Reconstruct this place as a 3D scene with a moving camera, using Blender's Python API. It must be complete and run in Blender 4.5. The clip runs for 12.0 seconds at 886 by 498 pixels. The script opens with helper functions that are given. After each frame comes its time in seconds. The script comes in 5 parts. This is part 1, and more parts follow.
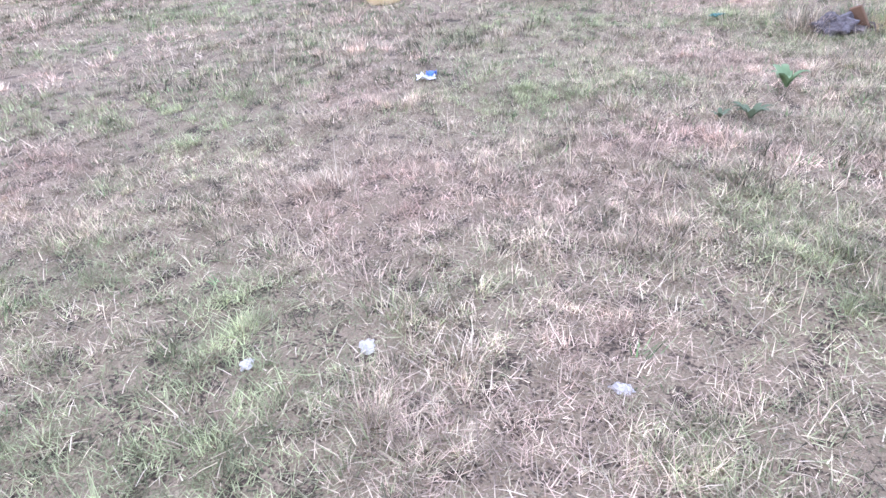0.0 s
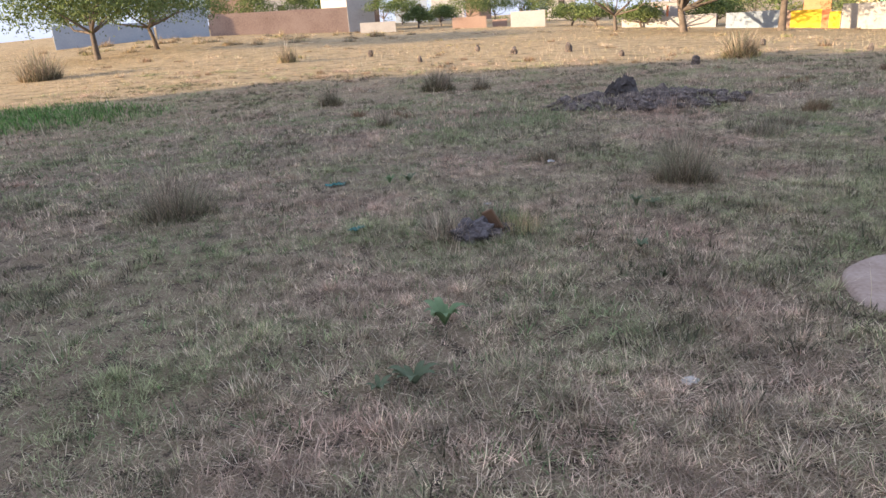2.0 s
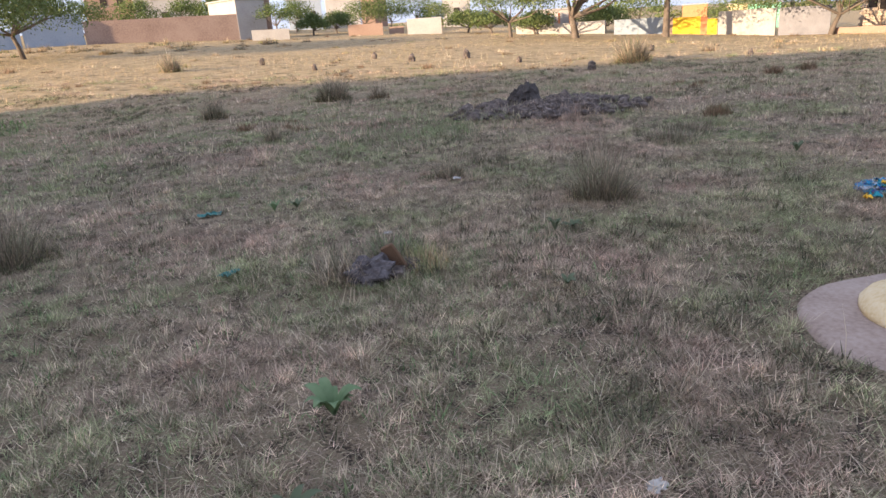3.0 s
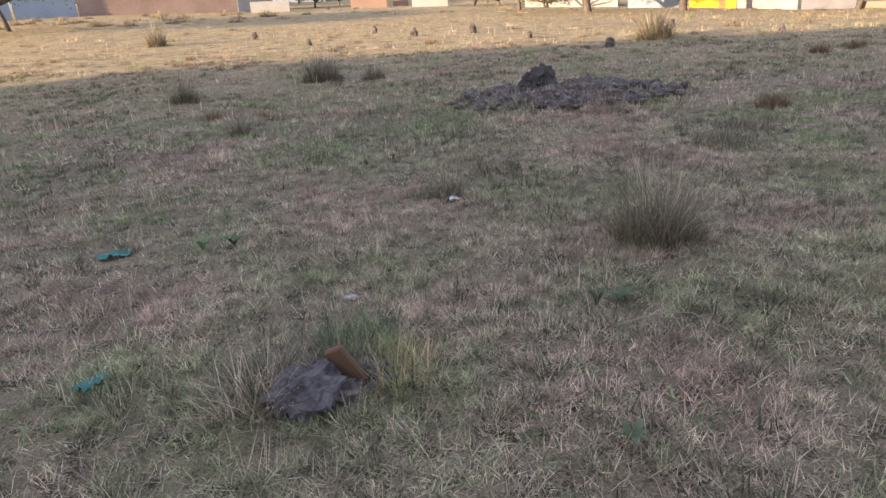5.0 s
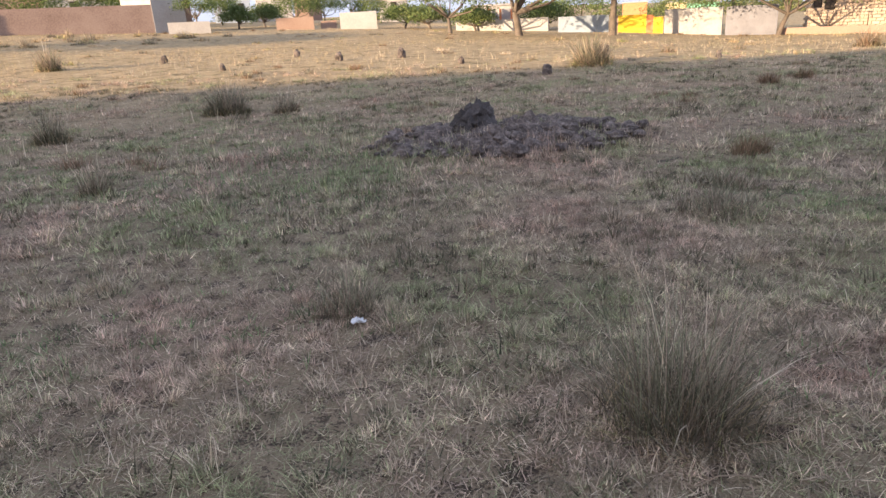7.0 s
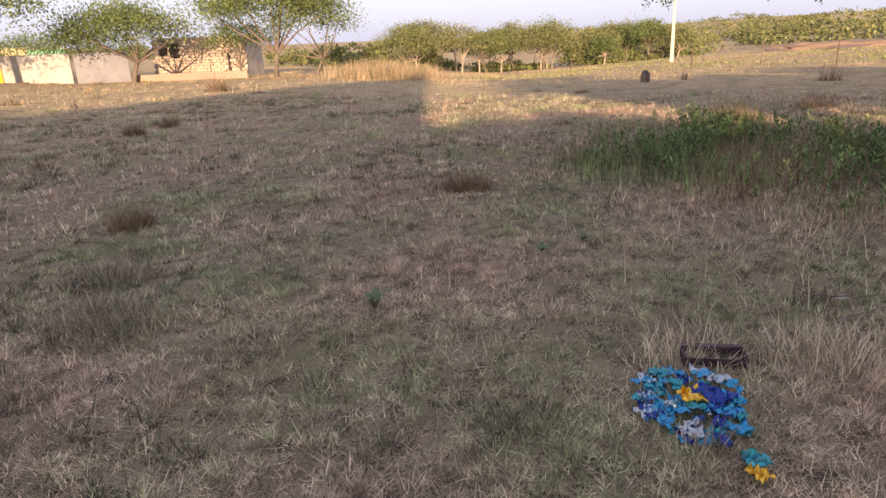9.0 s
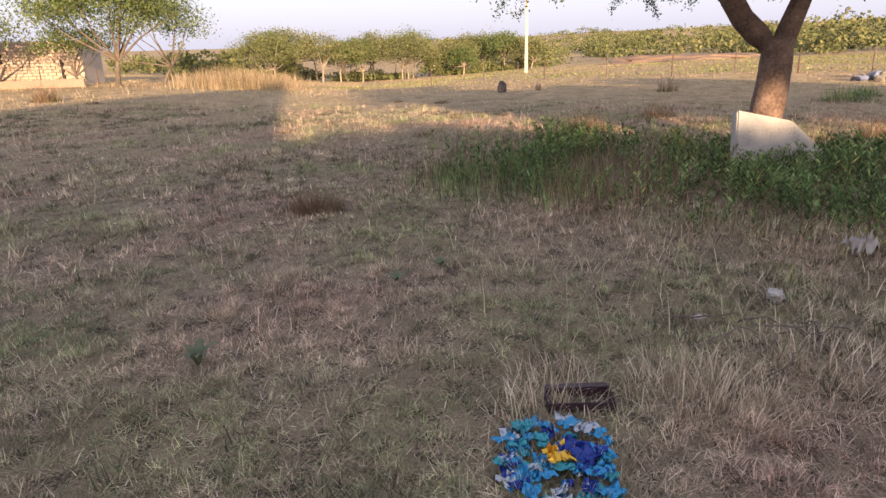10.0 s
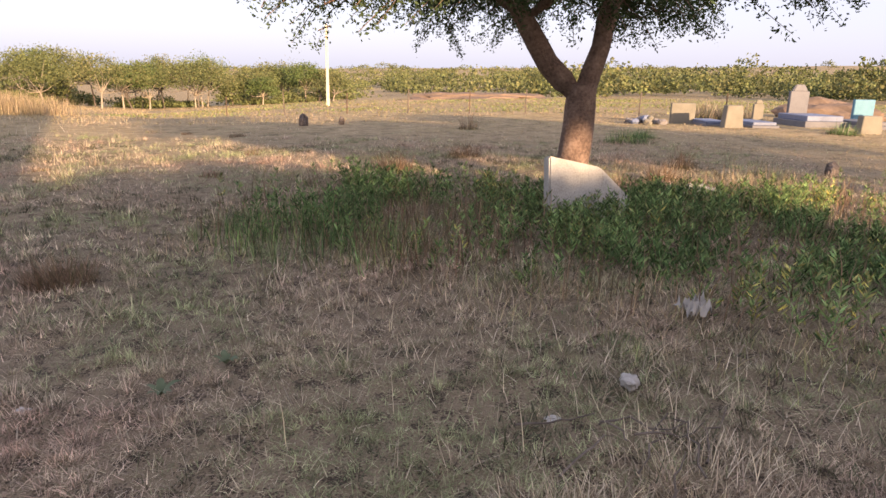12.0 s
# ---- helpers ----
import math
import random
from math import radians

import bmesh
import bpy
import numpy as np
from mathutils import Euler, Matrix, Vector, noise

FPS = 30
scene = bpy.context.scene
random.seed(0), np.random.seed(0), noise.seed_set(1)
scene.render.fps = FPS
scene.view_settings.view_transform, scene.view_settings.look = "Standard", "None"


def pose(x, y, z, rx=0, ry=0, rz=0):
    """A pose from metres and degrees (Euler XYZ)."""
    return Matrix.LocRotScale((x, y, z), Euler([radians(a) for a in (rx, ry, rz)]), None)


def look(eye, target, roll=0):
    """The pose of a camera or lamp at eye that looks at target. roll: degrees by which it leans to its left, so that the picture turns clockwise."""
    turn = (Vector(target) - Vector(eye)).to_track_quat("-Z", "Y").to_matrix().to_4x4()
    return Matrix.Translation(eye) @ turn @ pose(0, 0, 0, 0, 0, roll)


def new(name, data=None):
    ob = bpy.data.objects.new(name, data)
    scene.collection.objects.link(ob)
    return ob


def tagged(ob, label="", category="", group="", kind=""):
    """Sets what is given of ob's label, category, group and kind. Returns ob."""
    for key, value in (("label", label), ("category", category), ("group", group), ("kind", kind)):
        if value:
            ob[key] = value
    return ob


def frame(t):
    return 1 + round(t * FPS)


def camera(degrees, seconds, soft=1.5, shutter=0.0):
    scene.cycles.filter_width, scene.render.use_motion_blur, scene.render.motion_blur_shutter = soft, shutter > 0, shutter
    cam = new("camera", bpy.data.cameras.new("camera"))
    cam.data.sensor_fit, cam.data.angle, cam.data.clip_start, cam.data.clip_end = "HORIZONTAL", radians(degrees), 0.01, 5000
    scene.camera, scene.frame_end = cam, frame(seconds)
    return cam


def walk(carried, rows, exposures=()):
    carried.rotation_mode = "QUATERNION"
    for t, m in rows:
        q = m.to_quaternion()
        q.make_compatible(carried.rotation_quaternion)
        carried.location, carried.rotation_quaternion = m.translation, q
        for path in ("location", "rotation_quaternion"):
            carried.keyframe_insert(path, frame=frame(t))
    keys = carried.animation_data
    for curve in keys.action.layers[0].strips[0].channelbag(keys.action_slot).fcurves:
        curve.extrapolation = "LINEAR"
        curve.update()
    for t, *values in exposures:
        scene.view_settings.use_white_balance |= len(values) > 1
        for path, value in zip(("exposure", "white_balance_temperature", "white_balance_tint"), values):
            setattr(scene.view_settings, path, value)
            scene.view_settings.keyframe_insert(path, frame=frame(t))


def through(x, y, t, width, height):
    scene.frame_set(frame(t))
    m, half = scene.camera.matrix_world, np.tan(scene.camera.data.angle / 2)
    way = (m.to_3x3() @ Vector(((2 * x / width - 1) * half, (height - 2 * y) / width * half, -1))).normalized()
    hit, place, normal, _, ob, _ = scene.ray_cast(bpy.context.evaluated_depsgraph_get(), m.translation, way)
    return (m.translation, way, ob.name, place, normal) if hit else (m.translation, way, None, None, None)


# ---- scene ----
cam = camera(67.7, 12.0)
PATH = [
    (0.0, 0.176, 0.056, 1.484, 59.07, 4.29, 32.93),
    (0.5, 0.092, 0.363, 1.471, 57.77, 3.23, 21.74),
    (1.0, 0.037, 0.683, 1.510, 62.02, 3.45, 9.02),
    (1.5, 0.028, 1.100, 1.534, 69.31, 4.11, 7.20),
    (2.0, 0.026, 1.447, 1.532, 71.86, 3.66, 4.76),
    (2.5, -0.025, 1.860, 1.516, 71.83, 3.09, -2.93),
    (3.0, 0.062, 2.289, 1.496, 71.90, 3.82, -3.70),
    (5.0, 0.274, 4.042, 1.482, 69.82, 3.61, -3.14),
    (5.5, 0.306, 4.534, 1.499, 70.49, 2.33, -7.92),
    (6.0, 0.385, 5.019, 1.476, 71.13, 2.64, -6.83),
    (6.5, 0.444, 5.465, 1.501, 71.04, 3.50, -4.62),
    (8.5, 1.282, 6.854, 1.507, 72.75, 2.02, -47.31),
    (9.0, 1.464, 7.001, 1.511, 72.36, 2.44, -58.88),
    (9.5, 1.732, 7.066, 1.509, 73.01, 2.42, -64.45),
    (10.0, 1.946, 7.081, 1.506, 72.72, 1.61, -70.31),
    (10.5, 2.192, 7.169, 1.517, 74.52, 2.28, -77.68),
    (11.0, 2.411, 7.240, 1.522, 73.84, 1.59, -87.86),
    (11.5, 2.679, 7.259, 1.521, 74.28, 0.59, -88.96),
    (12.0, 2.868, 7.301, 1.528, 75.28, -0.98, -86.80),
]
EXPOSURES = [(0.0, 3.70, 5950, 22), (0.5, 3.72, 5950, 22), (1.0, 3.55, 5950, 20), (1.5, 2.6, 6100, 17), (2.0, 2.05, 6250, 14), (3.0, 1.98, 6300, 15), (6.5, 2.02, 6350, 14),
             (8.5, 1.82, 7000, 23), (10.5, 1.83, 7100, 22), (12.0, 1.87, 7100, 22)]
walk(cam, [(t, pose(x, y, z, rx, ry, rz)) for t, x, y, z, rx, ry, rz in PATH], EXPOSURES)

# ---- light: low warm sun behind the walker, clear pale sky ----
world = bpy.data.worlds.new("sky")
scene.world = world
world.use_nodes = True
wn = world.node_tree.nodes
sky = wn.new("ShaderNodeTexSky")
sky.sky_type = "NISHITA"
sky.sun_disc = False
sky.sun_elevation = radians(11)
sky.sun_rotation = radians(237.6)
sky.air_density, sky.dust_density, sky.ozone_density = 1.0, 2.2, 2.0
wn["Background"].inputs["Strength"].default_value = 0.15
haze = wn.new("ShaderNodeMix")  # the clear sky seen through even, pale haze
haze.data_type = "RGBA"
haze.inputs[0].default_value = 0.84
haze.inputs[7].default_value = (1.44, 1.60, 2.04, 1)
world.node_tree.links.new(sky.outputs[0], haze.inputs[6])
world.node_tree.links.new(haze.outputs[2], wn["Background"].inputs["Color"])
sun = bpy.data.lights.new("sun", "SUN")
sun.energy, sun.angle, sun.color = 3.15, radians(0.6), (1.0, 0.76, 0.48)
SUN = new("sun", sun)
SUN.matrix_world = look((0, 0, 40), (0.844, 0.536, 40 - 0.1763))


# ---- materials ----
def material(name, stops, scale=3.0, fine=40.0, rough=0.9, bump=0.3, metal=0.0, island=0.0, objvar=0.0, contrast=0.5, dist=0.01, spec=0.3, lo=0.3, hi=0.7):
    """Procedural surface: two scales of noise through colour stops, optional variation per loose piece or per object."""
    m = bpy.data.materials.new(name)
    m.use_nodes = True
    n, l = m.node_tree.nodes, m.node_tree.links
    b = n["Principled BSDF"]
    b.inputs["Roughness"].default_value = rough
    b.inputs["Metallic"].default_value = metal
    b.inputs["Specular IOR Level"].default_value = spec
    geo = n.new("ShaderNodeNewGeometry")
    big, small = n.new("ShaderNodeTexNoise"), n.new("ShaderNodeTexNoise")
    for tex, s in ((big, scale), (small, fine)):
        tex.inputs["Scale"].default_value = s
        tex.inputs["Detail"].default_value = 5
        l.new(geo.outputs["Position"], tex.inputs["Vector"])
    mix = n.new("ShaderNodeMix")
    mix.data_type = "FLOAT"
    mix.inputs[0].default_value = contrast
    l.new(big.outputs[0], mix.inputs[2])
    l.new(small.outputs[0], mix.inputs[3])
    value = mix.outputs[0]
    for amount, src in ((island, geo.outputs["Random Per Island"]), (objvar, None)):
        if amount:
            if src is None:
                src = n.new("ShaderNodeObjectInfo").outputs["Random"]
            a = n.new("ShaderNodeMath")
            a.operation = "MULTIPLY_ADD"
            l.new(src, a.inputs[0])
            a.inputs[1].default_value = amount
            c = n.new("ShaderNodeMath")
            c.operation = "ADD"
            a.inputs[2].default_value = -amount / 2
            l.new(a.outputs[0], c.inputs[0])
            l.new(value, c.inputs[1])
            value = c.outputs[0]
    ramp = n.new("ShaderNodeValToRGB")
    e = ramp.color_ramp.elements
    while len(e) < len(stops):
        e.new(0.5)
    for i, c in enumerate(stops):
        e[i].position = lo + (hi - lo) * i / max(1, len(stops) - 1)
        e[i].color = (*c, 1)
    l.new(value, ramp.inputs[0])
    l.new(ramp.outputs[0], b.inputs["Base Color"])
    if bump:
        bp = n.new("ShaderNodeBump")
        bp.inputs["Strength"].default_value = bump
        bp.inputs["Distance"].default_value = dist
        l.new(mix.outputs[0], bp.inputs["Height"])
        l.new(bp.outputs[0], b.inputs["Normal"])
    return m


def leaf_material(name, dry, green, patch=0.35, bias=0.0, through=0.25, spread=0.42, vary=0.35, gain_patch=1.0, mottle=0.0):
    """Thin blades or leaves: dry and green mixed by patches on the ground and by blade, some light passing through."""
    m = bpy.data.materials.new(name)
    m.use_nodes = True
    n, l = m.node_tree.nodes, m.node_tree.links
    out = n["Material Output"]
    b = n["Principled BSDF"]
    b.inputs["Roughness"].default_value = 0.75
    b.inputs["Specular IOR Level"].default_value = 0.2
    geo = n.new("ShaderNodeNewGeometry")
    tex = n.new("ShaderNodeTexNoise")
    tex.inputs["Scale"].default_value = patch
    tex.inputs["Detail"].default_value = 4
    l.new(geo.outputs["Position"], tex.inputs["Vector"])
    a = n.new("ShaderNodeMath")
    a.operation = "MULTIPLY_ADD"
    l.new(geo.outputs["Random Per Island"], a.inputs[0])
    a.inputs[1].default_value, a.inputs[2].default_value = spread, bias - spread / 2
    c = n.new("ShaderNodeMath")
    c.operation = "ADD"
    l.new(a.outputs[0], c.inputs[0])
    steep = n.new("ShaderNodeMath")
    steep.operation = "MULTIPLY_ADD"
    l.new(tex.outputs[0], steep.inputs[0])
    steep.inputs[1].default_value, steep.inputs[2].default_value = gain_patch, 0.5 - 0.5 * gain_patch
    l.new(steep.outputs[0], c.inputs[1])
    ramp = n.new("ShaderNodeValToRGB")
    e = ramp.color_ramp.elements
    cols = list(dry) + list(green)
    while len(e) < len(cols):
        e.new(0.5)
    for i, col in enumerate(cols):
        e[i].position = 0.25 + 0.5 * i / (len(cols) - 1)
        e[i].color = (*col, 1)
    l.new(c.outputs[0], ramp.inputs[0])
    shade = n.new("ShaderNodeMath")
    shade.operation = "MULTIPLY_ADD"
    l.new(geo.outputs["Random Per Island"], shade.inputs[0])
    shade.inputs[1].default_value, shade.inputs[2].default_value = 37.7, 0.31
    frac = n.new("ShaderNodeMath")
    frac.operation = "FRACT"
    l.new(shade.outputs[0], frac.inputs[0])
    gain = n.new("ShaderNodeMapRange")
    l.new(frac.outputs[0], gain.inputs[0])
    gain.inputs[3].default_value, gain.inputs[4].default_value = 1 - vary, 1 + vary
    tone = n.new("ShaderNodeVectorMath")
    tone.operation = "SCALE"
    l.new(ramp.outputs[0], tone.inputs[0])
    l.new(gain.outputs[0], tone.inputs["Scale"])
    colour = tone.outputs[0]
    if mottle:  # weathered and fresh bunches differ in tone, hand-wide and pace-wide
        for size, amount in ((9.0, mottle), (1.4, mottle * 0.5)):
            spot = n.new("ShaderNodeTexNoise")
            spot.inputs["Scale"].default_value = size
            spot.inputs["Detail"].default_value = 2
            l.new(geo.outputs["Position"], spot.inputs["Vector"])
            reach = n.new("ShaderNodeMapRange")
            l.new(spot.outputs[0], reach.inputs[0])
            reach.inputs[1].default_value, reach.inputs[2].default_value = 0.32, 0.68
            reach.inputs[3].default_value, reach.inputs[4].default_value = 1 - amount, 1 + amount
            mul = n.new("ShaderNodeVectorMath")
            mul.operation = "SCALE"
            l.new(colour, mul.inputs[0])
            l.new(reach.outputs[0], mul.inputs["Scale"])
            colour = mul.outputs[0]
    l.new(colour, b.inputs["Base Color"])
    tr = n.new("ShaderNodeBsdfTranslucent")
    l.new(colour, tr.inputs["Color"])
    mx = n.new("ShaderNodeMixShader")
    mx.inputs[0].default_value = through
    l.new(b.outputs[0], mx.inputs[1])
    l.new(tr.outputs[0], mx.inputs[2])
    l.new(mx.outputs[0], out.inputs["Surface"])
    return m


GRASS = leaf_material("short_dry_grass", [(0.43, 0.29, 0.22), (0.56, 0.43, 0.33), (0.45, 0.33, 0.25), (0.62, 0.51, 0.37)],
                      [(0.44, 0.38, 0.25), (0.27, 0.29, 0.15), (0.32, 0.34, 0.18)], 0.6, 0.05, spread=0.34, vary=0.6, gain_patch=1.9, mottle=0.44)
GREYGREEN = leaf_material("grey_green_leaf", [(0.22, 0.24, 0.15)], [(0.15, 0.19, 0.11), (0.24, 0.28, 0.18)], 8.0)
FIELDSTRAW = leaf_material("field_straw", [(0.64, 0.47, 0.29), (0.50, 0.36, 0.22)], [(0.50, 0.40, 0.22), (0.36, 0.31, 0.15)], 0.3, 0.0, spread=0.4, vary=0.25, gain_patch=1.5)
GREENGRASS = leaf_material("green_pasture", [(0.27, 0.29, 0.15), (0.19, 0.24, 0.115)], [(0.13, 0.21, 0.085), (0.19, 0.27, 0.12)], 1.0, 0.0, vary=0.6, mottle=0.35)
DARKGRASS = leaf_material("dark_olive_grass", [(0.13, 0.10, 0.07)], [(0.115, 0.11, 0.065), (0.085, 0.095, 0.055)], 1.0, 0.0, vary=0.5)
STRAW = leaf_material("dry_straw", [(0.66, 0.56, 0.42), (0.40, 0.30, 0.21), (0.58, 0.48, 0.35)], [(0.30, 0.22, 0.15), (0.60, 0.50, 0.34)], 1.0, spread=0.7, vary=0.55)
TUSSOCK = leaf_material("tussock_blades", [(0.36, 0.28, 0.21), (0.22, 0.165, 0.12)], [(0.31, 0.285, 0.20), (0.18, 0.185, 0.115)], 3.0, 0.0, spread=0.8, vary=0.7)
WEED = leaf_material("green_weed_leaves", [(0.52, 0.44, 0.12), (0.30, 0.29, 0.12)], [(0.20, 0.28, 0.10), (0.13, 0.21, 0.075), (0.23, 0.33, 0.13), (0.085, 0.15, 0.055)], 1.2, 0.13, spread=0.5, vary=0.7, mottle=0.4)
LUSH = leaf_material("lush_green_leaves", [(0.16, 0.26, 0.07)], [(0.09, 0.19, 0.05), (0.15, 0.27, 0.08)], 1.2, vary=0.6, mottle=0.3)
OLIVE = leaf_material("olive_verge_grass", [(0.50, 0.37, 0.23), (0.38, 0.28, 0.17)], [(0.36, 0.33, 0.16), (0.24, 0.26, 0.11)], 0.9, 0.0, spread=0.6, vary=0.6, gain_patch=1.6, mottle=0.3)
BROWN_WEED = leaf_material("dead_weed", [(0.24, 0.15, 0.10), (0.32, 0.215, 0.14)], [(0.20, 0.145, 0.09), (0.17, 0.145, 0.08)], 1.0, spread=0.6, vary=0.5)
REED = leaf_material("golden_reed", [(0.40, 0.29, 0.18), (0.45, 0.35, 0.23)], [(0.34, 0.27, 0.16), (0.26, 0.22, 0.12)], 0.6, vary=0.5)
ACACIA = leaf_material("acacia_leaves", [(0.085, 0.105, 0.045), (0.06, 0.09, 0.04)], [(0.05, 0.08, 0.035), (0.085, 0.12, 0.05)], 1.0, 0.0, 0.3)
FOLIAGE = leaf_material("far_tree_leaves", [(0.16, 0.19, 0.07), (0.13, 0.165, 0.06)], [(0.09, 0.13, 0.045), (0.115, 0.16, 0.05)], 0.25, 0.0, 0.2)
SCRUB = leaf_material("scrub_leaves", [(0.20, 0.19, 0.085), (0.15, 0.16, 0.065)], [(0.10, 0.12, 0.05), (0.17, 0.19, 0.07)], 0.2, 0.0, 0.15)
BROAD = leaf_material("broad_green_leaf", [(0.28, 0.37, 0.18)], [(0.20, 0.30, 0.15), (0.32, 0.41, 0.22)], 8.0)
SOIL = material("field_soil", [(0.055, 0.040, 0.028), (0.13, 0.096, 0.064), (0.33, 0.25, 0.165), (0.20, 0.16, 0.10), (0.42, 0.33, 0.22)], 7.0, 75.0, 0.95, 1.0, dist=0.06, contrast=0.5, lo=0.38, hi=0.64)


def add_far_straw_tone(m):
    """Past the trodden meadow the soil pales to straw, painting in some far sunlight."""
    n, l = m.node_tree.nodes, m.node_tree.links
    b = n["Principled BSDF"]
    soil = b.inputs["Base Color"].links[0].from_socket
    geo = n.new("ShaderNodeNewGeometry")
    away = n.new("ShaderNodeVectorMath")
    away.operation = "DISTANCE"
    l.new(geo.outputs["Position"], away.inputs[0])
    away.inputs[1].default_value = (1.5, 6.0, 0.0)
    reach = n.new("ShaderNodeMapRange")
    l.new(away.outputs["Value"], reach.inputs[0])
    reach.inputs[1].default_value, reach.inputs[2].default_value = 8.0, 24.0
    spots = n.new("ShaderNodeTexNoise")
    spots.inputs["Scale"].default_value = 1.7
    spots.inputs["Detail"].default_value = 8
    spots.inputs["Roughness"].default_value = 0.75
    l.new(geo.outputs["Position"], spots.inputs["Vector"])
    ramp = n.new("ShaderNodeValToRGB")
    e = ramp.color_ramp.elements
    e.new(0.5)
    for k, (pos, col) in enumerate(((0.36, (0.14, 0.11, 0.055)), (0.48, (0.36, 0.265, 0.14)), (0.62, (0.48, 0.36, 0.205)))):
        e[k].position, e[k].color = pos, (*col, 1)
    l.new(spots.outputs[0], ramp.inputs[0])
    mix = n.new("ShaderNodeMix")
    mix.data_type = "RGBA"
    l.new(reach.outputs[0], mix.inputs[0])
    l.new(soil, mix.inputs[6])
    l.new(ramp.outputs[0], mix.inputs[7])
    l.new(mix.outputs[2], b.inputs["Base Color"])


add_far_straw_tone(SOIL)
CLOD = material("dark_soil_clod", [(0.045, 0.036, 0.032), (0.12, 0.097, 0.086), (0.27, 0.22, 0.19)], 6.0, 34.0, 0.95, 1.0, dist=0.04, lo=0.36, hi=0.64)
ROCK = material("grey_rock", [(0.10, 0.09, 0.085), (0.22, 0.20, 0.19), (0.32, 0.30, 0.29)], 6.0, 50.0, 0.9, 0.8)
DARKROCK = material("dark_grey_rock", [(0.035, 0.031, 0.030), (0.08, 0.07, 0.067), (0.15, 0.13, 0.122)], 6.0, 50.0, 0.9, 0.9)
BARK = material("reddish_bark", [(0.07, 0.045, 0.034), (0.19, 0.125, 0.095), (0.32, 0.225, 0.175)], 5.0, 30.0, 0.9, 1.0, dist=0.03)
MEADOW = leaf_material("meadow_grass", [(0.42, 0.36, 0.15), (0.33, 0.33, 0.12)], [(0.22, 0.27, 0.09), (0.30, 0.32, 0.12)], 0.15, 0.0, spread=0.4, vary=0.4)
DARKBARK = material("dark_grey_bark", [(0.06, 0.048, 0.04), (0.14, 0.112, 0.09), (0.21, 0.17, 0.14)], 3.0, 20.0, 0.9, 0.8)
PALEBARK = material("pale_bark", [(0.24, 0.19, 0.14), (0.42, 0.36, 0.28)], 3.0, 20.0, 0.9, 0.6)
CONCRETE = material("weathered_concrete", [(0.30, 0.27, 0.24), (0.46, 0.43, 0.39), (0.58, 0.55, 0.50)], 4.0, 60.0, 0.85, 0.4)
SUNKROCK = material("grey_purple_rock", [(0.05, 0.044, 0.045), (0.115, 0.10, 0.102), (0.20, 0.18, 0.178)], 9.0, 60.0, 0.9, 1.0, dist=0.02)
CREAMSTONE = material("cream_gravestone", [(0.17, 0.155, 0.12), (0.25, 0.225, 0.18)], 3.0, 40.0, 0.8, 0.2)
GREYSTONE = material("grey_gravestone", [(0.13, 0.127, 0.138), (0.20, 0.195, 0.205)], 3.0, 40.0, 0.7, 0.2)
BLUEPAINT = material("blue_painted_stone", [(0.10, 0.24, 0.32), (0.15, 0.31, 0.40)], 3.0, 30.0, 0.6, 0.1)
DARKSTONE = material("dark_blue_grave_slab", [(0.10, 0.12, 0.18), (0.22, 0.25, 0.34)], 3.0, 30.0, 0.5, 0.1)
YELLOW = material("yellow_paint", [(0.60, 0.42, 0.2), (0.74, 0.58, 0.34), (0.78, 0.66, 0.46)], 6.0, 50.0, 0.7, 0.2)
MUD = material("mud_wall", [(0.22, 0.15, 0.12), (0.33, 0.235, 0.19), (0.40, 0.30, 0.24)], 0.6, 9.0, 0.95, 0.6, dist=0.03)
PINKMUD = material("pink_wall", [(0.28, 0.185, 0.14), (0.36, 0.255, 0.20)], 0.6, 9.0, 0.95, 0.4)
WHITEWALL = material("whitewashed_wall", [(0.33, 0.31, 0.29), (0.46, 0.44, 0.42)], 0.8, 9.0, 0.9, 0.2)
BLUEWHITE = material("pale_blue_wall", [(0.27, 0.32, 0.39), (0.37, 0.42, 0.48)], 0.7, 9.0, 0.9, 0.2)
YELLOWWALL = material("yellow_wall", [(0.75, 0.47, 0.03), (0.85, 0.58, 0.06)], 0.8, 9.0, 0.8, 0.1)
ORANGE = material("orange_paint", [(0.60, 0.20, 0.09), (0.72, 0.28, 0.13)], 2.0, 9.0, 0.8, 0.1)
SHEET = material("grey_metal_sheet", [(0.13, 0.13, 0.15), (0.21, 0.21, 0.235)], 1.5, 20.0, 0.6, 0.1, metal=0.3)
DARK = material("dark_opening", [(0.03, 0.025, 0.022), (0.05, 0.04, 0.035)], 2.0, 9.0, 0.9, 0.0)
BRICK = material("pale_brick", [(0.34, 0.26, 0.20), (0.44, 0.35, 0.27), (0.50, 0.41, 0.33)], 1.2, 14.0, 0.9, 0.3, objvar=0.25)
MORTAR = material("brick_mortar", [(0.40, 0.34, 0.28), (0.5, 0.44, 0.37)], 2.0, 20.0, 0.95, 0.3)
POLE = material("concrete_pole", [(0.60, 0.50, 0.36), (0.72, 0.62, 0.47)], 1.5, 20.0, 0.85, 0.2)
RUST = material("rusty_iron", [(0.07, 0.045, 0.035), (0.14, 0.09, 0.06)], 8.0, 60.0, 0.8, 0.3)
REDEARTH = material("red_earth", [(0.15, 0.11, 0.085), (0.27, 0.185, 0.13)], 0.5, 6.0, 0.95, 0.5)
ROOF = material("roof_sheet", [(0.30, 0.28, 0.27), (0.42, 0.39, 0.37)], 1.0, 12.0, 0.7, 0.1)
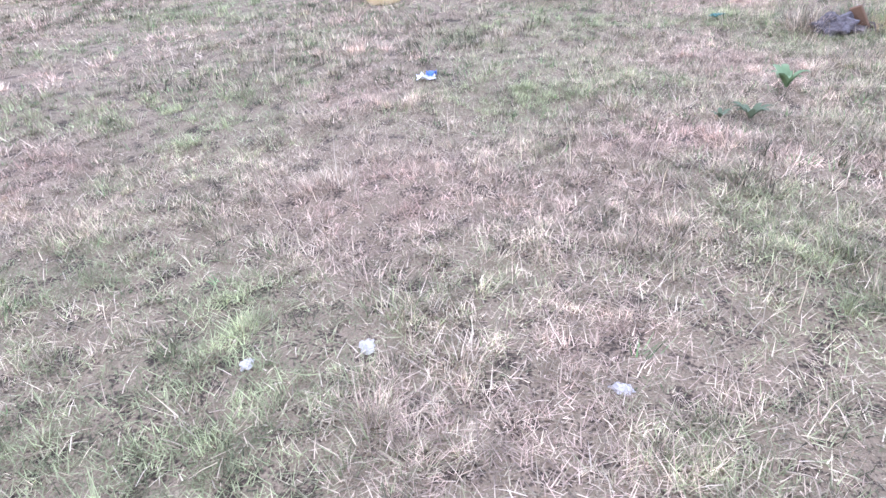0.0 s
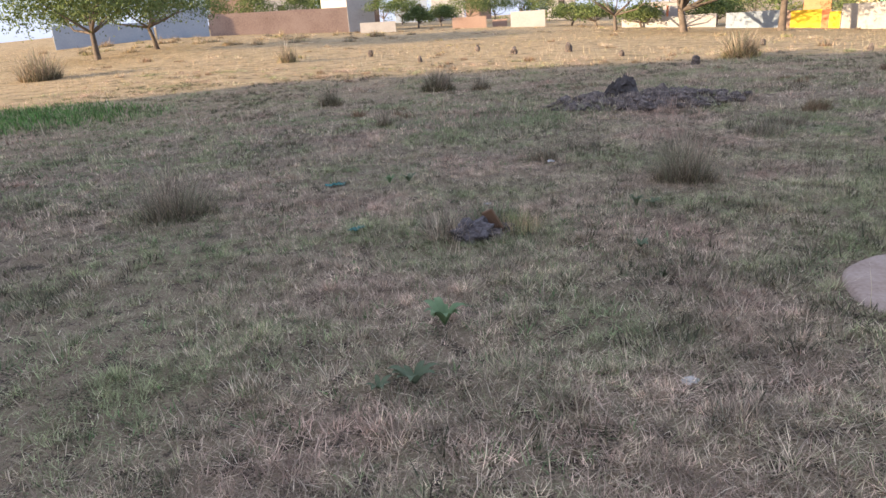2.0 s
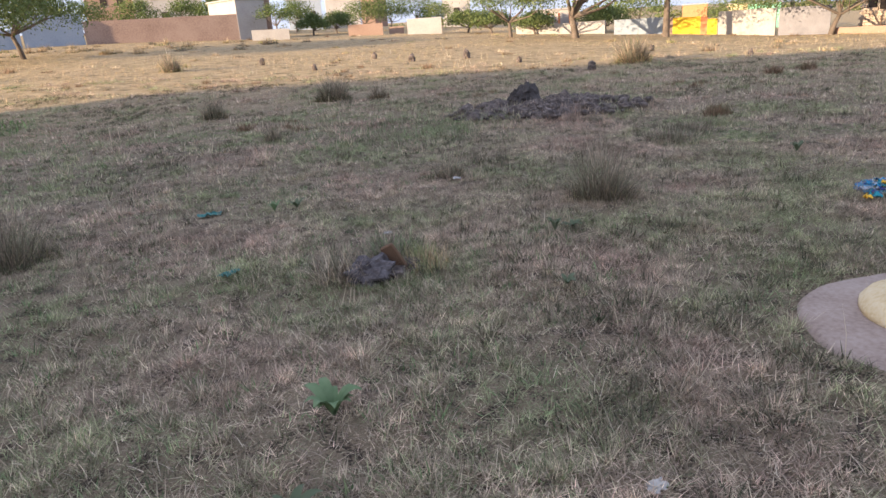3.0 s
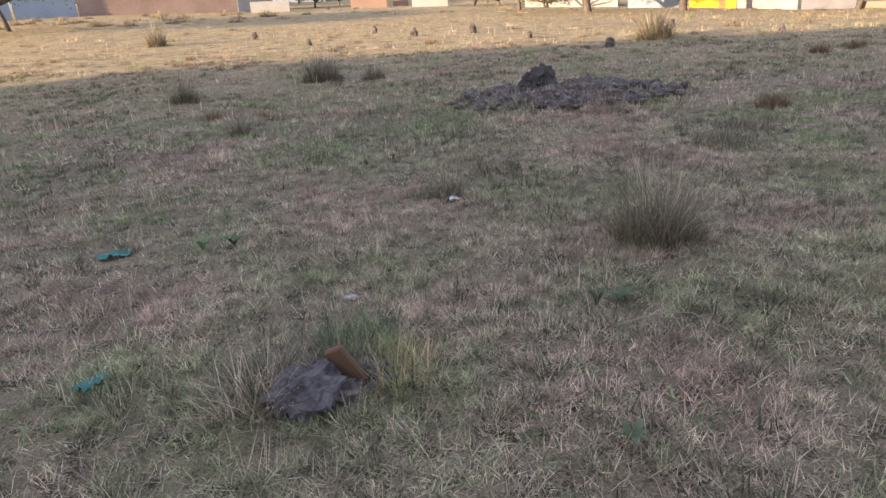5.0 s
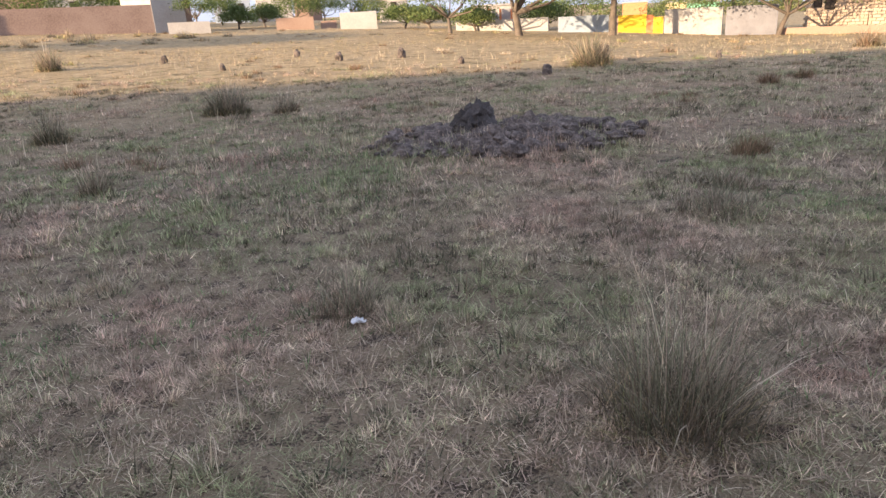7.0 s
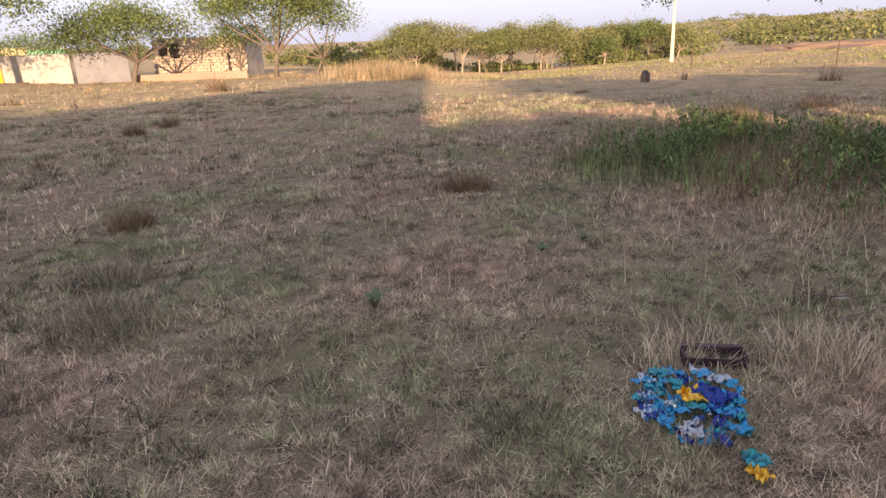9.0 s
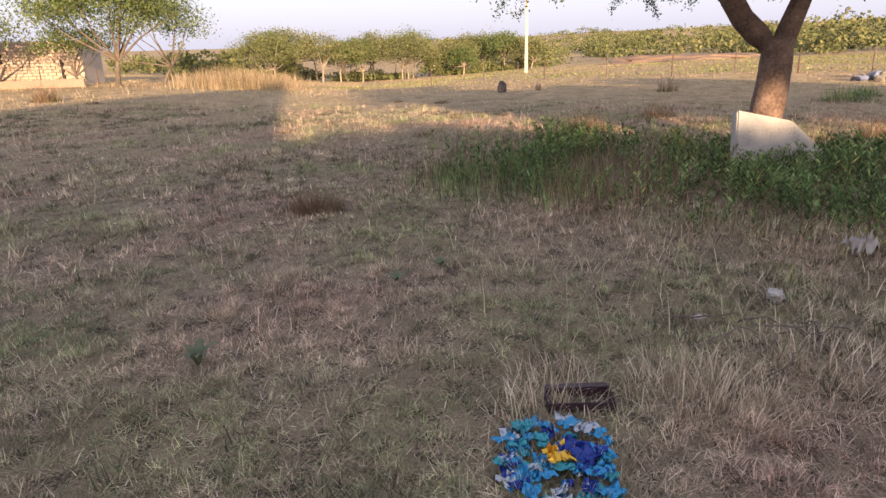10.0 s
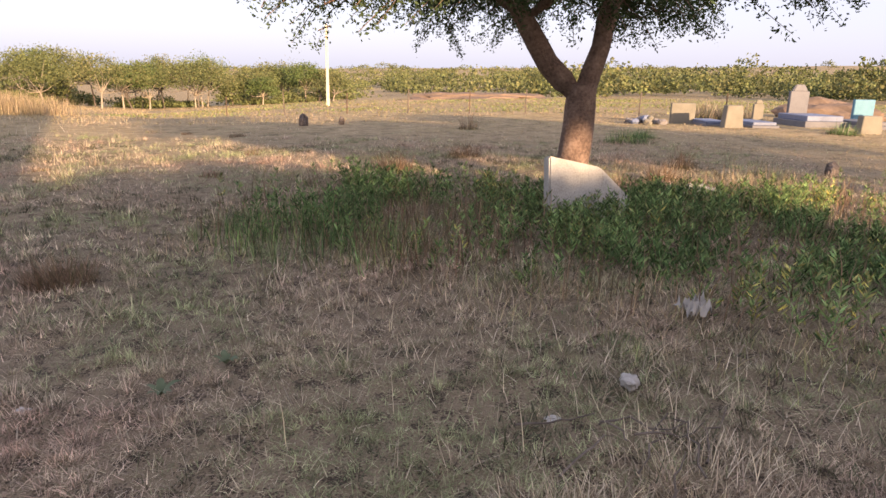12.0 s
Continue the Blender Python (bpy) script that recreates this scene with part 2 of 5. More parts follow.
GREENPAINT = material("green_paint", [(0.18, 0.45, 0.30), (0.26, 0.56, 0.38)], 1.5, 12.0, 0.8, 0.1)
PAD = material("worn_concrete_pad", [(0.24, 0.17, 0.135), (0.36, 0.275, 0.225), (0.44, 0.35, 0.295)], 3.0, 45.0, 0.9, 0.4)


def plain(name, col, rough=0.5, metal=0.0):
    return material(name, [tuple(v * 0.8 for v in col), col], 12.0, 70.0, rough, 0.15, metal)


CLAYTILE = plain("brown_clay", (0.17, 0.10, 0.06), 0.8)
PAPER = plain("white_litter", (0.75, 0.75, 0.76), 0.6)
BLUEPAPER = plain("blue_print", (0.10, 0.22, 0.62), 0.5)
FOILBLUE = plain("blue_foil", (0.02, 0.27, 0.50), 0.22, 0.55)
FOILTEAL = plain("teal_foil", (0.03, 0.30, 0.36), 0.25, 0.5)
FOILDARK = plain("dark_blue_foil", (0.02, 0.05, 0.25), 0.25, 0.5)
FOILGOLD = plain("gold_foil", (0.75, 0.45, 0.06), 0.25, 0.7)
FOILSILVER = plain("silver_foil", (0.40, 0.45, 0.50), 0.2, 0.9)
BOXDARK = plain("dark_maroon_cardboard", (0.045, 0.022, 0.03), 0.5)
TURQ = plain("turquoise_plastic", (0.06, 0.22, 0.20), 0.5)
BAGWHITE = plain("dirty_white_plastic", (0.46, 0.43, 0.39), 0.6)


# ---- mesh helpers ----
def mesh_object(name, verts, faces, mat, parent=None, smooth=False):
    me = bpy.data.meshes.new(name)
    me.from_pydata(verts, [], faces)
    me.update()
    if mat:
        me.materials.append(mat)
    if smooth:
        me.shade_smooth()
    ob = new(name, me)
    if parent:
        ob.parent = parent
    return ob


def fast_mesh(name, v, f, mat, parent=None):
    """A mesh from arrays of vertices (n, 3) and of triangles (m, 3)."""
    me = bpy.data.meshes.new(name)
    me.vertices.add(len(v))
    me.vertices.foreach_set("co", np.asarray(v, dtype=np.float32).ravel())
    me.loops.add(f.size)
    me.loops.foreach_set("vertex_index", np.asarray(f, dtype=np.int32).ravel())
    me.polygons.add(len(f))
    me.polygons.foreach_set("loop_start", np.arange(0, f.size, f.shape[1], dtype=np.int32))
    me.update(calc_edges=True)
    me.materials.append(mat)
    ob = new(name, me)
    if parent:
        ob.parent = parent
    return ob


def part(name, bm, mat, parent=None, label="", smooth=False):
    me = bpy.data.meshes.new(name)
    bm.to_mesh(me)
    bm.free()
    me.materials.append(mat)
    if smooth:
        me.shade_smooth()
    ob = new(name, me)
    if parent:
        ob.parent = parent
    return tagged(ob, label)


def base(name, x, y, z=None, turn=0.0):
    ob = new(name)
    ob.empty_display_size = 0.2
    ob.matrix_world = pose(x, y, float(height(x, y)) if z is None else z, 0, 0, turn)
    return ob


def box(sx, sy, sz, x=0.0, y=0.0, z=0.0, bevel=0.01, taper=1.0, seg=1):
    """A bevelled box that stands at z, centred on x, y; taper shrinks its top."""
    bm = bmesh.new()
    bmesh.ops.create_cube(bm, size=1)
    for v in bm.verts:
        k = taper if v.co.z > 0 else 1.0
        v.co = Vector((v.co.x * sx * k + x, v.co.y * sy * k + y, (v.co.z + 0.5) * sz + z))
    if bevel:
        bmesh.ops.bevel(bm, geom=bm.edges[:], offset=bevel, segments=seg, affect="EDGES")
    return bm


def rough_up(bm, amount, scale, seed=0.0):
    bm.normal_update()
    for v in bm.verts:
        v.co += v.normal * amount * noise.noise(v.co * scale + Vector((seed, seed * 2, 0)))
    return bm


def boulder(sx, sy, sz, seed, sub=3, amount=0.35, scale=1.6):
    bm = bmesh.new()
    bmesh.ops.create_icosphere(bm, subdivisions=sub, radius=1)
    for v in bm.verts:
        n1 = noise.noise(v.co * scale + Vector((seed, 0, seed))) + 0.5 * noise.noise(v.co * scale * 2.7 + Vector((0, seed, 0)))
        v.co *= 1 + amount * n1
        v.co = Vector((v.co.x * sx, v.co.y * sy, v.co.z * sz))
    return bm


def lathe(profile, sides=24, wobble=0.0, seed=0):
    """A turned shape from (radius, height) pairs."""
    bm = bmesh.new()
    rings = []
    for r, z in profile:
        rings.append([bm.verts.new((r * math.cos(a) * (1 + wobble * noise.noise(Vector((math.cos(a), math.sin(a), z * 3 + seed)))),
                                    r * math.sin(a) * (1 + wobble * noise.noise(Vector((math.cos(a), math.sin(a), z * 3 + seed)))), z))
                      for a in [2 * math.pi * i / sides for i in range(sides)]])
    for p, q in zip(rings, rings[1:]):
        for i in range(sides):
            bm.faces.new((p[i], p[(i + 1) % sides], q[(i + 1) % sides], q[i]))
    bm.faces.new(rings[-1])
    bm.faces.new(list(reversed(rings[0])))
    return bm


def tubes(paths, sides=7):
    """Tapered tubes along polylines of (point, radius), as vertices and quads."""
    vs, fs = [], []
    for path in paths:
        first = len(vs)
        for i, (p, r) in enumerate(path):
            q0, q1 = path[max(0, i - 1)][0], path[min(len(path) - 1, i + 1)][0]
            d = (Vector(q1) - Vector(q0)).normalized()
            a = d.orthogonal().normalized()
            b = d.cross(a)
            for k in range(sides):
                w = 2 * math.pi * k / sides
                vs.append(tuple(Vector(p) + (a * math.cos(w) + b * math.sin(w)) * r))
        for i in range(len(path) - 1):
            for k in range(sides):
                o = first + i * sides
                fs.append((o + k, o + (k + 1) % sides, o + sides + (k + 1) % sides, o + sides + k))
        fs.append(tuple(first + (len(path) - 1) * sides + k for k in range(sides)))
    return vs, fs


# ---- the ground: one sheet to the horizon ----
CX, CY = 1.5, 6.0
SLOPE = [(-180, 0), (-60, 0), (-40, -.006), (-16, -.010), (0, -.014), (12.8, -.025), (17, -.031), (27, -.041), (36, -.029), (44, -.015), (50, -.013), (57, -.0115),
         (60.5, -.009), (68.3, .0057), (77, .0165), (89, .032), (102.7, .042), (113, .052), (120, .0545), (150, .02), (180, 0)]
SKYLINE = [(-180, 1.5), (-60, 1.5), (-27, 1.1), (-11, .9), (14, .3), (34, .05), (50, .0), (70, .9), (120, 1.2), (180, 1.5)]
LAT = np.random.RandomState(7).rand(256, 256)


def value_noise(x, y):
    xi, yi = np.floor(x).astype(int), np.floor(y).astype(int)
    fx, fy = x - xi, y - yi
    fx, fy = fx * fx * (3 - 2 * fx), fy * fy * (3 - 2 * fy)
    g = lambda i, j: LAT[i % 256, j % 256]
    return (g(xi, yi) * (1 - fx) + g(xi + 1, yi) * fx) * (1 - fy) + (g(xi, yi + 1) * (1 - fx) + g(xi + 1, yi + 1) * fx) * fy


MOUND = (2.62, 14.25)


def height(x, y):
    x, y = np.asarray(x, dtype=float), np.asarray(y, dtype=float)
    dx, dy = x - CX, y - CY
    d = np.hypot(dx, dy)
    az = np.degrees(np.arctan2(dy, dx))
    e = np.maximum(0, d - 12)
    e = np.minimum(e * e / (e + 6), 95)
    low = np.interp(az, [a for a, _ in SLOPE], [b for _, b in SLOPE]) * e
    far = 1.5 + d * np.tan(np.radians(np.interp(az, [a for a, _ in SKYLINE], [b for _, b in SKYLINE])))
    far = far + d * 0.004 * (value_noise(az / 9 + 50, d * 0 + 3.5) - 0.5)
    s = np.clip((d - 130) / 500, 0, 1)
    s = s * s * (3 - 2 * s)
    z = low * (1 - s) + far * s
    bumps = 0.05 * (value_noise(x * 1.1, y * 1.1) - 0.5) + 0.035 * (value_noise(x * 4.3, y * 4.3) - 0.5) * np.clip((16 - d) / 4, 0, 1)
    z = z + bumps * np.clip((60 - d) / 50, 0, 1)
    m = np.exp(-(((x - MOUND[0]) / 1.6) ** 2 + ((y - MOUND[1]) / 1.0) ** 2) ** 1.5)
    return z + 0.15 * m


def ground_sheet():
    radii = np.concatenate([np.linspace(0.0, 14, 141)[1:], np.geomspace(14.2, 2600, 120)])
    n = 250
    az = np.linspace(0, 2 * np.pi, n, endpoint=False)
    rr, aa = np.meshgrid(radii, az, indexing="ij")
    x, y = CX + rr * np.cos(aa), CY + rr * np.sin(aa)
    v = np.stack([x, y, height(x, y)], -1).reshape(-1, 3)
    v = np.vstack([v, [[CX, CY, float(height(CX, CY))]]])
    i = np.arange(len(radii) - 1)[:, None] * n
    k = np.arange(n)[None, :]
    k2 = (k + 1) % n
    q = np.stack([i + k, i + n + k, i + n + k2, i + k2], -1).reshape(-1, 4)
    tri = np.vstack([q[:, [0, 1, 2]], q[:, [0, 2, 3]], np.stack([np.full(n, len(v) - 1), np.arange(n), (np.arange(n) + 1) % n], -1)])
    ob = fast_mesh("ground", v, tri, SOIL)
    ob.data.shade_smooth()
    return tagged(ob, "dry brown field soil with thin grass, sloping gently", "ground", kind="structure")


ground_sheet()


# ---- the east side of the field is set out from its own bearing ----
def east(x, y):
    c, s = math.cos(radians(-4.25)), math.sin(radians(-4.25))
    dx, dy = x - 1.35, y - 6.85
    return 1.35 + c * dx - s * dy, 6.9 + s * dx + c * dy


# ---- grass ----
RNG = np.random.RandomState(11)


def blades(name, x, y, length, width, lean, mat, label, parent=None, z=None, az=None, seg=1, droop=0.0, kind="stuff", category="grass"):
    """Many grass blades as one mesh: each a tapering strip that leans out from its foot and may droop."""
    n = len(x)
    az = RNG.rand(n) * 2 * np.pi if az is None else az
    z = height(x, y) - 0.004 if z is None else z
    side = np.stack([-np.sin(az), np.cos(az), 0 * az], -1) * (width / 2)[:, None]
    foot = np.stack([x, y, z], -1)
    cols = []
    p = foot
    for k in range(seg + 1):
        cols.append(p)
        a = lean + droop * k / max(1, seg)
        step = np.stack([np.cos(az) * np.sin(a), np.sin(az) * np.sin(a), np.cos(a)], -1) * (length / seg)[:, None]
        p = p + step
    vs, per = [], 2 * seg + 1
    for k in range(seg):
        w = 1 - 0.55 * k / seg
        vs += [cols[k] - side * w, cols[k] + side * w]
    vs.append(cols[seg])
    v = np.stack(vs, 1).reshape(-1, 3)
    tri = []
    for k in range(seg - 1):
        tri += [(2 * k, 2 * k + 1, 2 * k + 3), (2 * k, 2 * k + 3, 2 * k + 2)]
    tri.append((2 * seg - 2, 2 * seg - 1, 2 * seg))
    f = (np.arange(n)[:, None, None] * per + np.array(tri)[None]).reshape(-1, 3)
    ob = fast_mesh(name, v, f, mat, parent)
    if parent is None:
        tagged(ob, label, category, kind=kind)
    elif label or kind:
        tagged(ob, label, kind=kind)
    return ob


WALKED = np.array([(0.1, 0.3), (0.0, 1.5), (0.2, 3.0), (0.4, 4.5), (0.6, 5.8), (1.3, 6.8), (2.0, 7.1), (2.8, 7.4)])


def scatter(n, x0, x1, y0, y1, keep):
    x, y = x0 + RNG.rand(n) * (x1 - x0), y0 + RNG.rand(n) * (y1 - y0)
    ok = keep(x, y) > RNG.rand(n)
    return x[ok], y[ok]


PADC = (2.60, 4.98)


def clump(x, y):
    """How thick the sward is: patches at two sizes, bare round the water point and on the earth heap."""
    c = 0.10 + 0.7 * np.clip(value_noise(x * 2.1 + 9, y * 2.1) - 0.25, 0, 1) + 2.0 * np.clip(value_noise(x * 8 + 3, y * 8 + 5) - 0.45, 0, 1)
    bare = np.hypot(x - PADC[0], y - PADC[1]) < 0.72
    heap = np.exp(-(((x - MOUND[0]) / 1.1) ** 2 + ((y - MOUND[1]) / 0.7) ** 2) ** 2)
    return np.where(bare, 0, c * (1 - 0.8 * heap))


def nearness(x, y):
    d = np.full(x.shape, 1e9)
    for a, b in WALKED:
        d = np.minimum(d, np.hypot(x - a, y - b))
    return d


def sward(name, want, x0, x1, y0, y1, keep, per, size, length, width, mat, label, seg=1, spread=1.0, category="grass"):
    """Grass in small tussocks: the blades of each start together and lean outwards."""
    cx, cy = scatter(want, x0, x1, y0, y1, keep)
    m = len(cx)
    big = 0.55 + 0.9 * RNG.rand(m)
    fx = (cx[:, None] + RNG.randn(m, per) * size * big[:, None]).ravel()
    fy = (cy[:, None] + RNG.randn(m, per) * size * big[:, None]).ravel()
    az = np.arctan2(fy - np.repeat(cy, per), fx - np.repeat(cx, per)) + RNG.randn(m * per) * 0.7
    far = np.hypot(fx - np.repeat(cx, per), fy - np.repeat(cy, per)) / (size * 1.6)
    n = m * per
    ln = length * np.repeat(big, per) * (0.45 + 0.9 * RNG.rand(n))
    lean = np.clip(0.12 + 0.75 * far * spread + 0.35 * RNG.rand(n), 0, 1.5)
    w = width * (0.6 + 0.9 * RNG.rand(n))
    return blades(name, fx, fy, ln, w, lean, mat, label, az=az, seg=seg, droop=0.7 if seg > 1 else 0, category=category)


def close(x, y, reach):
    return np.clip(1.2 - nearness(x, y) / reach, 0, 1)


sward("short_grass", 62000, -7.2, 9.0, 0.2, 13.5, lambda x, y: clump(x, y) * close(x, y, 6.0), 26, 0.024, 0.058, 0.0031, GRASS,
      "short cropped grass, mostly dry and straw-brown with greener patches", seg=1)
sward("bunch_grass", 5200, -6.0, 10.0, 0.2, 14.5, lambda x, y: np.clip(2.4 * value_noise(x * 3.1 + 60, y * 3.1) - 1.0, 0, 1) * clump(x, y) * 1.6 * close(x, y, 8.0), 64, 0.040, 0.092, 0.0034, GRASS,
      "bunches of rough dry grass a hand high", seg=1)
sward("bunch_straw", 2600, -6.0, 10.0, 0.2, 14.5, lambda x, y: np.clip(2.4 * value_noise(x * 2.3 + 90, y * 2.3) - 1.0, 0, 1) * clump(x, y) * 1.6 * close(x, y, 8.0), 44, 0.045, 0.11, 0.0032, STRAW,
      "bunches of pale dead grass a hand high", seg=1)
for nm, mt, cnt, seg, reach, lab in (("dry_litter", STRAW, 170000, 2, 6.0, "loose dead straw lying on the field"), ("thatch", GRASS, 560000, 1, 6.5, "matted dead and living grass covering the soil"),
                                    ("fine_thatch", GRASS, 1000000, 1, 3.4, "fine broken grass matted over the soil")):
    x, y = scatter(cnt, -6.5, 9.0, 0.2, 14, lambda x, y: np.clip(0.35 + 0.6 * clump(x, y), 0, 1) * (clump(x, y) > 0) * close(x, y, reach))
    n = len(x)
    blades(nm, x, y, 0.02 + 0.08 * RNG.rand(n) ** 1.7, 0.0022 + 0.0024 * RNG.rand(n), 0.7 + 0.85 * RNG.rand(n), mt, lab, seg=seg, z=height(x, y) - 0.003 + 0.012 * RNG.rand(n), droop=0.5, category="straw")
x, y = scatter(440000, -14, 18, 1, 26, lambda x, y: np.where(nearness(x, y) > 4.5, np.clip(0.25 + 0.7 * clump(x, y), 0, 1) * (clump(x, y) > 0) * np.clip(1.1 - nearness(x, y) / 20, 0, 1), 0))
n = len(x)
blades("field_thatch", x, y, 0.03 + 0.07 * RNG.rand(n), 0.006 + 0.009 * RNG.rand(n), 0.7 + 0.85 * RNG.rand(n), GRASS, "matted dry grass covering the field", seg=1, category="straw")
sward("field_grass", 38000, -14, 18, 1, 24, lambda x, y: np.where(nearness(x, y) > 4.2, clump(x, y) * np.clip(1.25 - nearness(x, y) / 18, 0, 1), 0), 18, 0.05, 0.085, 0.008, GRASS,
      "thin dry pasture grass in low clumps over the field")
sward("field_bunches", 8500, -16, 20, 2, 30, lambda x, y: np.where(nearness(x, y) > 5, np.clip(2.6 * value_noise(x * 1.7 + 31, y * 1.7) - 1.1, 0, 1), 0), 40, 0.075, 0.14, 0.008, GRASS,
      "low uneven grass bunches over the field")
sward("wide_field_grass", 34000, -34, 40, 13, 56, lambda x, y: np.where(nearness(x, y) > 11, clump(x * 0.55, y * 0.55) * np.clip(1.15 - nearness(x, y) / 52, 0, 1), 0), 11, 0.11, 0.075, 0.014, GRASS,
      "low pasture grass clumps over the wide field", spread=2.4)
sward("side_field_grass", 26000, 8, 40, -9, 15, lambda x, y: clump(x * 0.7, y * 0.7) * np.clip(1.2 - nearness(x, y) / 42, 0.1, 1), 11, 0.09, 0.06, 0.011, GRASS,
      "low pasture grass round the tree and graves", spread=2.4)
sward("dark_bunches", 9500, -14, 18, 3, 26, lambda x, y: np.clip(2.6 * value_noise(x * 0.9 + 131, y * 0.9) - 1.0, 0, 1) * (clump(x, y) > 0), 30, 0.06, 0.085, 0.008, DARKGRASS,
      "low dark olive grass bunches over the field")
sward("green_sward", 16000, -10, 9, 0.2, 19, lambda x, y: np.clip(3.2 * value_noise(x * 0.75 + 311, y * 0.75) - 1.15 - 0.11 * x, 0, 1) * np.clip((y - 1.5) / 3.5, 0.15, 1) * np.clip(0.3 + 1.4 * value_noise(x * 4, y * 4), 0, 1) * (clump(x, y) > 0), 18, 0.04, 0.06, 0.006, GREENGRASS,
      "patches of short olive-green living grass", spread=1.2)
sward("dark_tufts", 9500, -6, 9, 0.2, 13, lambda x, y: np.clip(2.6 * value_noise(x * 2.7 + 211, y * 2.7) - 0.95, 0, 1) * (clump(x, y) > 0) * close(x, y, 7.0), 24, 0.032, 0.062, 0.0042, DARKGRASS,
      "small dark brown and olive bunches in the dry grass", spread=1.3)
# thin upright seed stalks
x, y = scatter(3600, -6, 10, 1, 16, lambda x, y: np.clip(2.2 * value_noise(x * 0.8 + 40, y * 0.8) - 0.9, 0, 1))
n = len(x)
blades("seed_stalks", x, y, 0.12 + 0.22 * RNG.rand(n) ** 2, 0.003 + 0.002 * RNG.rand(n), 0.05 + 0.4 * RNG.rand(n), STRAW, "thin pale upright seed stalks", seg=2, droop=0.4)
x, y = scatter(5000, -30, 34, 14, 44, lambda x, y: np.clip(2.4 * value_noise(x * 0.35 + 70, y * 0.35) - 1.0, 0, 1))
n = len(x)
blades("pale_stalks", x, y, 0.15 + 0.3 * RNG.rand(n), 0.006 + 0.008 * RNG.rand(n), 0.05 + 0.5 * RNG.rand(n), STRAW, "taller pale dry stalks across the far field", seg=2, droop=0.5)
x, y = scatter(120000, -45, 70, 22, 92, lambda x, y: np.clip(1.9 * value_noise(x * 0.22 + 20, y * 0.22) - 0.35, 0.05, 1))
n = len(x)
blades("far_straw", x, y, 0.06 + 0.15 * RNG.rand(n) ** 2, 0.014 + 0.022 * RNG.rand(n), 0.4 + 1.0 * RNG.rand(n), FIELDSTRAW, "golden dry straw grass in low sun", seg=1)
# dry verge in front of the green weeds
x, y = scatter(6500, 4.2, 9.5, 4.0, 9.6, lambda x, y: np.clip(1.3 - np.abs((x + 0.35 * (7 - y)) - 6.7) / 1.4, 0, 1) * (0.3 + value_noise(x * 3, y * 3)))
x, y = east(x, y)
n = len(x)
blades("verge_grass", x, y, 0.07 + 0.15 * RNG.rand(n), 0.003 + 0.003 * RNG.rand(n), 0.3 + 0.9 * RNG.rand(n), STRAW, "longer dry grass along the edge of the weeds", seg=2, droop=0.6)
x, y = scatter(26000, 5.2, 10.5, 3.2, 10.8, lambda x, y: np.clip(1.3 - np.abs((x + 0.42 * (7 - y)) - 7.5) / 0.95, 0, 1) * np.clip(1.8 * value_noise(x * 2.3, y * 2.3) - 0.2, 0.05, 1) * 0.75)
x, y = east(x, y)
n = len(x)
blades("olive_verge", x, y, 0.07 + 0.2 * RNG.rand(n) ** 1.8, 0.003 + 0.003 * RNG.rand(n), 0.2 + 0.9 * RNG.rand(n), OLIVE, "olive and straw-coloured tall grass fronting the weeds", seg=2, droop=0.6)
x, y = scatter(46000, 11, 36, -8, 11, lambda x, y: (0.2 + value_noise(x * 0.7, y * 0.7)) * 0.7)
x, y = east(x, y)
n = len(x)
blades("golden_grass", x, y, 0.05 + 0.11 * RNG.rand(n), 0.008 + 0.009 * RNG.rand(n), 0.75 + 0.75 * RNG.rand(n), FIELDSTRAW, "sunlit golden grass round the graves", seg=1)
x, y = scatter(26000, -18, -7, 12, 22, lambda x, y: np.clip(1.5 - np.hypot((x + 13.0) / 3.2, (y - 17.3) / 2.4), 0, 1))
n = len(x)
blades("green_patch", x, y, 0.10 + 0.20 * RNG.rand(n), 0.012 + 0.012 * RNG.rand(n), 0.2 + 0.9 * RNG.rand(n), LUSH, "patch of lush green grass in the hollow", seg=2, droop=0.6)
x, y = scatter(16000, -2.6, 2.6, 10.8, 15.6, lambda x, y: np.clip(1.2 - np.hypot((x - 0.1) / 2.0, (y - 13.3) / 1.8), 0, 1) * np.clip(0.2 + value_noise(x * 3, y * 3), 0, 1))
n = len(x)
blades("green_grass", x, y, 0.05 + 0.11 * RNG.rand(n), 0.004 + 0.005 * RNG.rand(n), 0.2 + 1.0 * RNG.rand(n), GREENGRASS, "fresh green grass beside the earth heap", seg=1)


x, y = scatter(26000, 0.6, 4.8, 12.8, 15.8, lambda x, y: np.exp(-(((x - MOUND[0]) / 1.8) ** 2 + ((y - MOUND[1]) / 1.2) ** 2) ** 2) * (0.15 + value_noise(x * 4, y * 4)))
n = len(x)
blades("heap_grass", x, y, 0.05 + 0.13 * RNG.rand(n), 0.005 + 0.005 * RNG.rand(n), 0.2 + 1.2 * RNG.rand(n), GRASS, "thin dead grass on the earth heap", seg=1)
x, y = scatter(42000, 28, 84, -12, 52, lambda x, y: np.clip(1.9 * value_noise(x * 0.22 + 20, y * 0.22) - 0.3, 0.08, 1))
n = len(x)
blades("slope_straw", x, y, 0.08 + 0.12 * RNG.rand(n), 0.03 + 0.03 * RNG.rand(n), 0.8 + 0.7 * RNG.rand(n), FIELDSTRAW, "golden and olive grass on the slope beyond the fence", seg=1)


